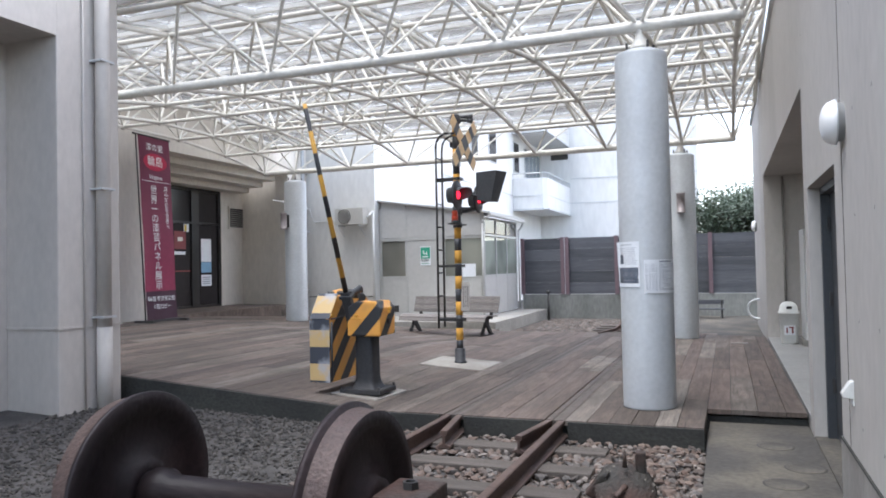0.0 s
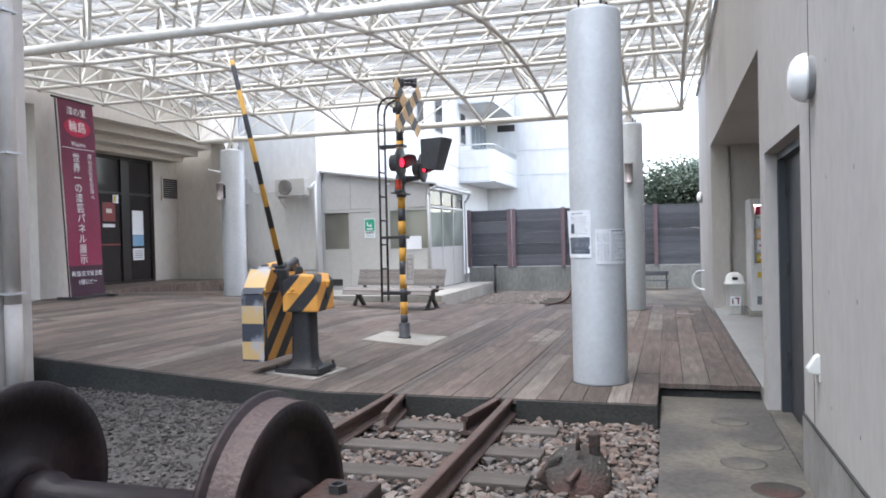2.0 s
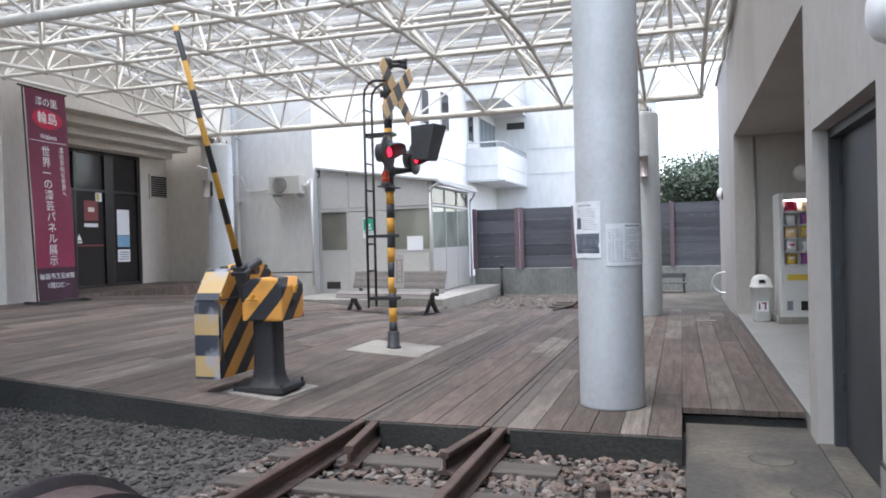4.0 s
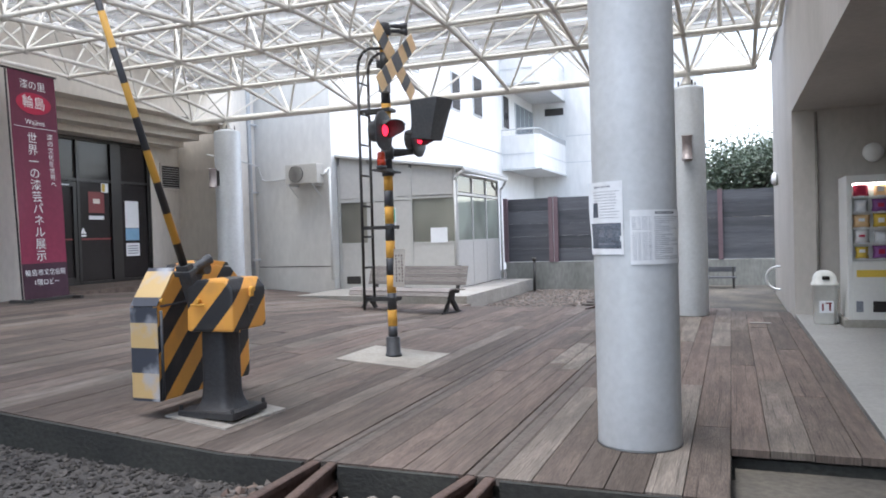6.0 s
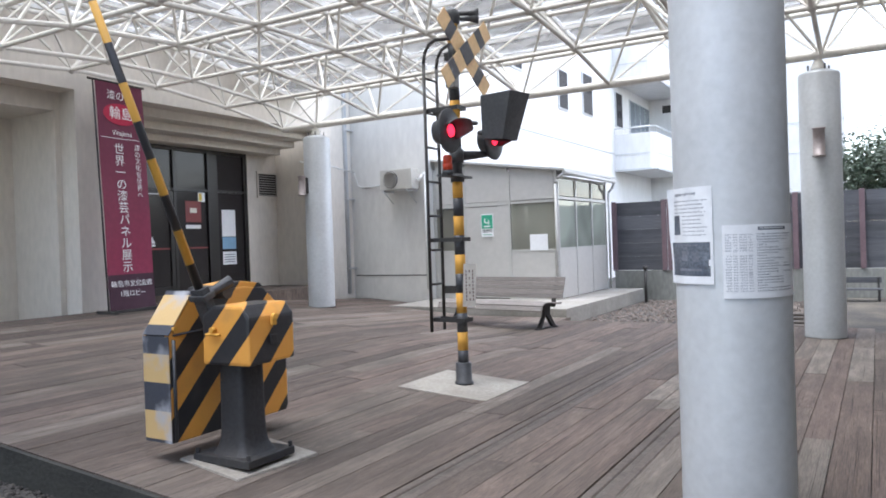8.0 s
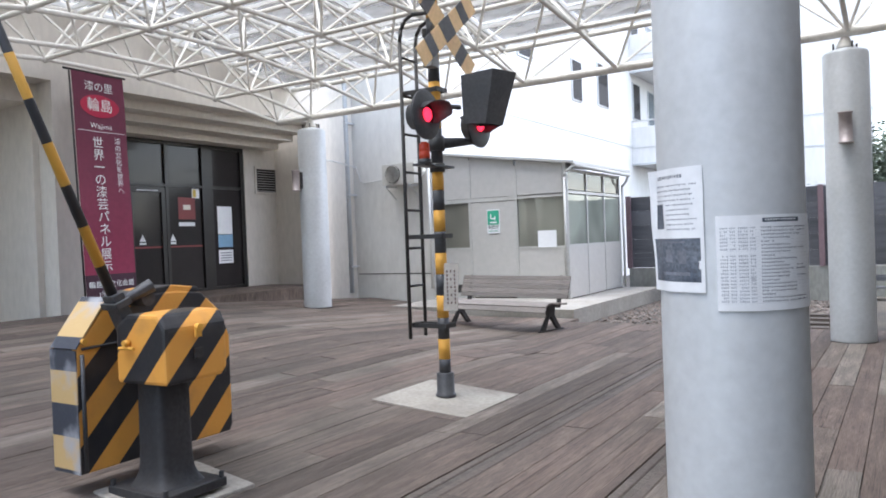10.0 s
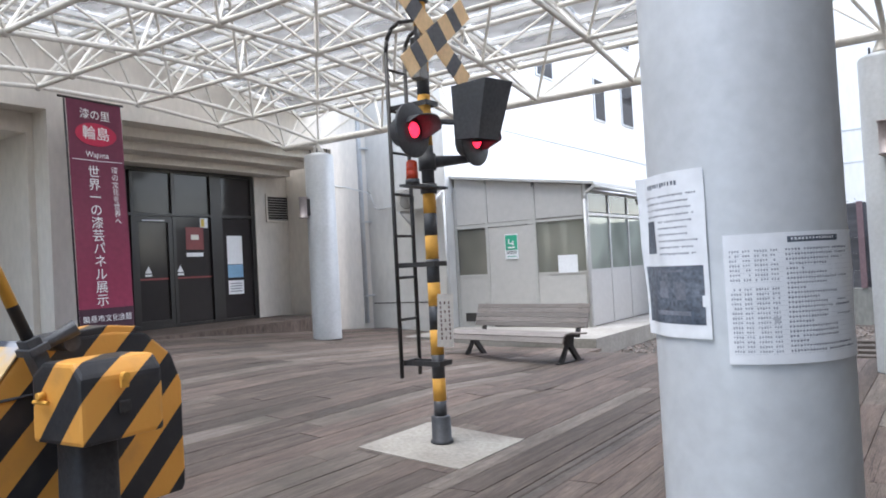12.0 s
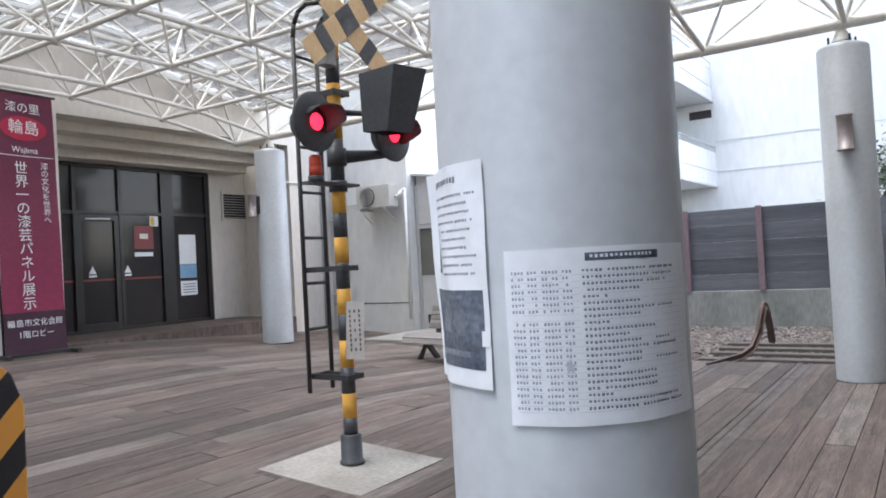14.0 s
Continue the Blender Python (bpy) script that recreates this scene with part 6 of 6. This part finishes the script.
part("pin", bm, M_RUST, ic, "bent worn pin")
bm = bmesh.new()
extrude_poly(bm, [(-0.27, -0.06), (-0.15, -0.12), (-0.10, 0.10), (-0.17, 0.07)], 0.10, Matrix.Translation((0, 0.0, 0.02)))
part("lug", bm, M_RUSTB, ic, bevel=0.015)
bm = bmesh.new()
bx(bm, 0.07, 0.14, 0.06, 0.16, 0.06, 0.24)
part("lug", bm, M_RUSTB, ic, bevel=0.015)
bm = bmesh.new()
tube(bm, (0.0, 0.02, 0.15), (0.0, 0.03, 0.26), 0.016, 0.008, seg=8)
part("spike", bm, M_RUSTB, ic)

# walkway covers
for y, x in ((6.70, 0.36), (6.03, 0.53), (5.56, 0.36), (5.05, 0.50)):
    mc = thing("drain_cover", "round drain cover set in the concrete walkway", "drain cover", (x, y, 0.135), group="drain covers")
    bm = bmesh.new()
    lathe(bm, [(0.14, -0.02), (0.14, 0.004), (0.125, 0.0045), (0.12, 0.002), (0.001, 0.003)], seg=30)
    part("lid", bm, M_RUSTB if y < 5.2 else M_SLAB, mc)
    bm = bmesh.new()
    lathe(bm, [(0.149, -0.01), (0.149, 0.002), (0.141, 0.002), (0.141, -0.01)], seg=30, caps=False)
    part("ring", bm, M_FASCIA, mc, "dark joint ring")

ac2 = thing("access_cover", "small grey concrete access cover let into the deck", "cover", (0.19, 14.2, deck_z(0.19, 14.2) + 0.004))
boxes("lid", M_PLINTH, ac2, (-0.14, 0.14, -0.06, 0.06, 0, 0.012), bevel=0.004)

# ---------------------------------------------------------------- fence
fence = thing("fence", "dark horizontal-board fence on a low stained concrete wall", "fence", (0, 22.5, 0))
boxes("low_wall", M_WALLS, fence, (-6.0, 6, 0.0, 0.15, 0, 0.80), label="stained low concrete wall", bevel=0.01)
posts = [-5.98, -4.72, -4.58, -3.08, -1.75, -0.42, 0.95, 2.4, 3.9, 5.4]
for x in posts:
    boxes("post", M_FPOST, fence, (x - 0.055, x + 0.055, -0.03, 0.07, 0.80, 2.56), label="purple-brown timber post")
b = bmesh.new()
bx(b, 0, 1, 0.075, 0.10, 0, 0.3435)
FB = finish(b, "board", M_FENCE)
for xa, xb in zip(posts, posts[1:]):
    for k in range(5):
        if xb - xa < 0.3:
            continue
        piece("board", FB, fence, Matrix.Translation((xa, 0, 0.81 + 0.345 * k)) @ Matrix.Diagonal((xb - xa, 1, 1, 1)))
sbox("path", M_SLAB, "narrow worn concrete path behind the deck", "path", (-0.95, XW - 0.01, DECK_BACK - 0.48, 22.45, 0, 0.15))
po = thing("garden_post", "short grey post in the gravel bed", "post", (-5.0, 21.7, 0.05))
bm = bmesh.new()
tube(bm, (0, 0, 0), (0, 0, 0.80), 0.035, seg=10)
tube(bm, (0, 0, 0.80), (0, 0, 0.90), 0.06, seg=10)
part("stem", bm, M_STEELD, po)

# ---------------------------------------------------------------- white apartment block
apt = thing("apartment_building", "white rendered apartment block with dark windows and faceted balconies", "building", (0, 0, 0))
XA, YB = -9.2, 38.6
boxes("side_wall", M_WHITEB, apt, (XA - 0.4, XA, 19.0, YB, 0, 11.5), label="white side wall")
boxes("end_wall", M_WHITEB, apt, (XA, -1.2, YB, YB + 0.4, 0, 11.5), label="white end wall")
boxes("far_wall", M_WHITEB, apt, (XA - 8, XA - 0.4, 19.0, 19.4, 0, 11.5))
boxes("band", M_GALV, apt, (XA, XA + 0.02, 19.1, 33.19, 4.96, 5.0), label="thin grey drip line")
boxes("band", M_GALV, apt, (-7.55, -1.2, YB - 0.02, YB, 4.92, 4.955), label="thin grey drip line")
boxes("band", M_GALV, apt, (-7.55, -1.2, YB - 0.02, YB, 6.2, 6.24), label="thin grey drip line")
for ya, yb, za, zb in ((27.15, 27.95, 6.05, 7.3), (29.5, 30.5, 6.18, 7.6), (33.4, 34.25, 6.15, 7.5), (35.4, 38.5, 6.1, 7.45), (23.25, 24.2, 6.75, 7.75), (29.5, 30.5, 8.9, 10.3), (33.4, 34.25, 8.9, 10.3), (35.4, 38.2, 8.9, 10.2), (25.0, 26.0, 8.9, 10.3)):
    w = boxes("window", M_GALV, apt, (XA, XA + 0.04, ya - 0.05, yb + 0.05, za - 0.05, zb + 0.05), label="grey window frame")
    m = max(1, round((yb - ya) / 0.7))
    for k in range(m):
        boxes("pane", M_SKYGL if yb - ya > 2 else M_DARKGL, w, (XA + 0.03, XA + 0.048, ya + (yb - ya) * k / m + 0.03, ya + (yb - ya) * (k + 1) / m - 0.03, za, zb), label="dark window pane")
w = boxes("louvre", M_STEELD, apt, (-8.57, -7.65, YB - 0.03, YB, 7.26, 7.60), label="dark louvred vent")
for z in (4.3, 7.9):
    bm = bmesh.new()
    line = [(XA, 33.2), (-7.8, 33.22), (-7.6, 33.4), (-7.6, YB)]
    for (xa, ya), (xb, yb) in zip(line, line[1:]):
        vs = [bm.verts.new(p) for p in ((xa, ya, z), (xb, yb, z), (xb, yb, z + 1.45), (xa, ya, z + 1.45))]
        bm.faces.new(vs)
    bm.faces.new([bm.verts.new((x, y, z)) for x, y in line + [(XA, YB)]])
    bm.faces.new([bm.verts.new((x * 0.999, y, z + 0.25)) for x, y in line + [(XA, YB)]])
    bal = part("balcony", bm, M_WHITEB, apt, "white faceted balcony front")
    bm = bmesh.new()
    bent(bm, [(x, y, z + 1.68) for x, y in line], 0.03, seg=6)
    for x, y in line:
        tube(bm, (x, y, z + 1.45), (x, y, z + 1.68), 0.02, seg=6)
    part("railing", bm, M_GALV, bal, "thin grey railing")
    bm = bmesh.new()
    bx(bm, XA, -7.8, 33.185, 33.2, z + 0.62, z + 0.655)
    bx(bm, -7.6, -7.588, 33.42, YB - 0.05, z + 0.62, z + 0.655)
    bx(bm, XA, -7.74, 33.14, 33.21, z - 0.04, z + 0.03)
    bx(bm, -7.6, -7.54, 33.42, YB, z - 0.04, z + 0.03)
    part("drip_band", bm, M_GALV, bal, "thin grey drip lines")

# upper storey of the hall seen through the glass roof
for y in (8.0, 10.6, 13.2, 15.8):
    w = thing("window_upper", "dark upper-storey window in a pale frame", "window", (XF - 0.5, y, 6.4), group="upper windows")
    tagged(w, kind="structure")
    boxes("window_frame", M_GALV, w, (0, 0.05, -0.75, 0.75, -0.06, 1.46))
    for k in (-1, 1):
        boxes("pane", M_DARKGL, w, (0.045, 0.056, 0.37 * k - 0.34, 0.37 * k + 0.34, 0, 1.4))

# ---------------------------------------------------------------- tree beyond the fence


def tree(x, y, h, crown, n, seed, label):
    rg = random.Random(seed)
    t = thing("tree", label, "tree", (x, y, 0.05))
    bm = bmesh.new()
    tube(bm, (0, 0, 0), (0.05, 0, h * 0.55), 0.14, 0.09, seg=10)
    tips = []
    for k in range(11):
        a, e = rg.uniform(0, math.tau), rg.uniform(0.3, 1.2)
        p0 = Vector((0.04, 0, h * rg.uniform(0.35, 0.55)))
        p1 = p0 + Vector((math.cos(a) * math.cos(e), math.sin(a) * math.cos(e), math.sin(e))) * crown * rg.uniform(0.6, 1.0)
        tube(bm, p0, p1, 0.05, 0.015, seg=6)
        tips.append(p1)
        for q in range(3):
            p2 = p1 + Vector((rg.uniform(-1, 1), rg.uniform(-1, 1), rg.uniform(-0.3, 0.8))) * crown * 0.4
            tube(bm, p0.lerp(p1, 0.7), p2, 0.02, 0.006, seg=5)
            tips.append(p2)
    part("trunk", bm, M_BARK, t)
    vs, fs = [], []
    for k in range(n):
        c = rg.choice(tips)
        r = crown * 0.36
        p = c + Vector((rg.gauss(0, 0.5), rg.gauss(0, 0.5), rg.gauss(0, 0.42))) * r
        a = Vector((rg.uniform(-1, 1), rg.uniform(-1, 1), rg.uniform(-0.6, 0.6))).normalized()
        b = a.cross(Vector((rg.uniform(-1, 1), rg.uniform(-1, 1), rg.uniform(-1, 1)))).normalized()
        s = rg.uniform(0.035, 0.08)
        i = len(vs)
        vs += [p - a * s, p + b * s * 0.45, p + a * s, p - b * s * 0.45]
        fs.append((i, i + 1, i + 2, i + 3))
    me = bpy.data.meshes.new("crown")
    me.from_pydata([v[:] for v in vs], [], fs)
    me.materials.append(M_LEAF)
    c = new("crown", me)
    c.parent = t
    tagged(c, "dense dark green leaves", kind="stuff")
    return t


tree(0.30, 26.8, 4.35, 1.85, 21000, 3, "dark green broad-leaved garden tree behind the fence")
tree(3.2, 27.5, 4.2, 1.7, 6000, 8, "dark green garden tree half hidden by the wall")
tree(-1.7, 24.2, 3.6, 0.75, 260, 11, "thin young tree with sparse twigs behind the fence")

# ---------------------------------------------------------------- stones and litter
stones("ballast", M_BALLAST, "mixed brown and grey track ballast stones", "ballast", 8200, (-3.1, -0.2, 0.0, YE - 0.02), (0.018, 0.042), 4, lambda x, y: 0.075)
stones("gravel", M_GRAVEL, "dark grey gravel beside the track", "gravel", 11000, (-6.6, -2.9, 2.2, YE - 0.02), (0.007, 0.026), 6, ground_z)
stones("leaf_litter", M_LITTER, "brown leaf litter and gravel in the bed", "litter", 9000, (-5.15, -1.0, 16.45, 22.4), (0.012, 0.034), 9, lambda x, y: 0.055, flat=0.3)

# ---------------------------------------------------------------- deck planks, last
rg = random.Random(21)
b = bmesh.new()
bx(b, 0.004, 0.996, 0.0, 1.0, -0.045, 0.0)
PLANK = finish(b, "plank", M_WOOD)


def twisted(x, y, w, y2):
    """A plank that follows the winding foot of the ramp."""
    d = rg.uniform(-0.002, 0.003)
    b = bmesh.new()
    rows = []
    for k in range(7):
        v = k / 6
        z = [deck_z(x + u * w, y + v * (y2 - y)) + d for u in (0, 1)]
        rows.append([b.verts.new(p) for p in ((0.004, v, z[0] - 0.045), (0.004, v, z[0]), (0.996, v, z[1]), (0.996, v, z[1] - 0.045))])
    for p, q in zip(rows, rows[1:]):
        for k in range(3):
            b.faces.new((p[k], p[k + 1], q[k + 1], q[k]))
    b.faces.new(rows[0])
    b.faces.new(rows[-1][::-1])
    piece("plank", finish(b, "plank", M_WOOD), deck, Matrix.Translation((x, y, 0)) @ Matrix.Diagonal((w - 0.004, y2 - y - 0.006, 1, 1)))


def planks(xa, xb, ya, yb_of, width):
    x = xa
    while x < xb - 0.03:
        w = min(width * rg.uniform(0.9, 1.1), xb - x)
        if xb - x - w < 0.08:
            w = xb - x
        y, ye = ya - rg.uniform(0, 0.015), yb_of(x + w / 2)
        while y < ye - 0.05:
            ln = rg.choice((1.6, 2.4, 2.9, 3.6, 4.0)) * rg.uniform(0.9, 1.1)
            y2 = ye if ye - y - ln < 0.5 else y + ln
            if y2 > 12 and x < RAMP0 + 0.3:
                twisted(x, y, w, y2)
                y = y2
                continue
            z0 = deck_z(x, y) + rg.uniform(-0.0015, 0.002)
            dzx = deck_z(x + w, (y + y2) / 2) - deck_z(x, (y + y2) / 2) + rg.uniform(-0.001, 0.001)
            dzy = deck_z(x, y2) - deck_z(x, y)
            m = Matrix.Translation((x, y, z0)) @ pose(0, 0, 0, math.degrees(math.atan2(dzy, y2 - y)), -math.degrees(math.atan2(dzx, w)), 0)
            piece("plank", PLANK, deck, m @ Matrix.Diagonal((w - 0.004, y2 - y - 0.006, 1, 1)))
            y = y2
        x += w


def back_of(x):
    return 18.58 if x < -9.2 else (16.88 if x < -5.2 else DECK_BACK)


planks(-10.98, GL - 0.036, YE, back_of, 0.225)
planks(GL + 0.151, GR - 0.151, YE, back_of, 0.205)
planks(GR + 0.036, -0.20, YE, back_of, 0.21)
planks(-0.20, XW - 0.01, 7.60, lambda x: DECK_BACK - 0.5, 0.225)
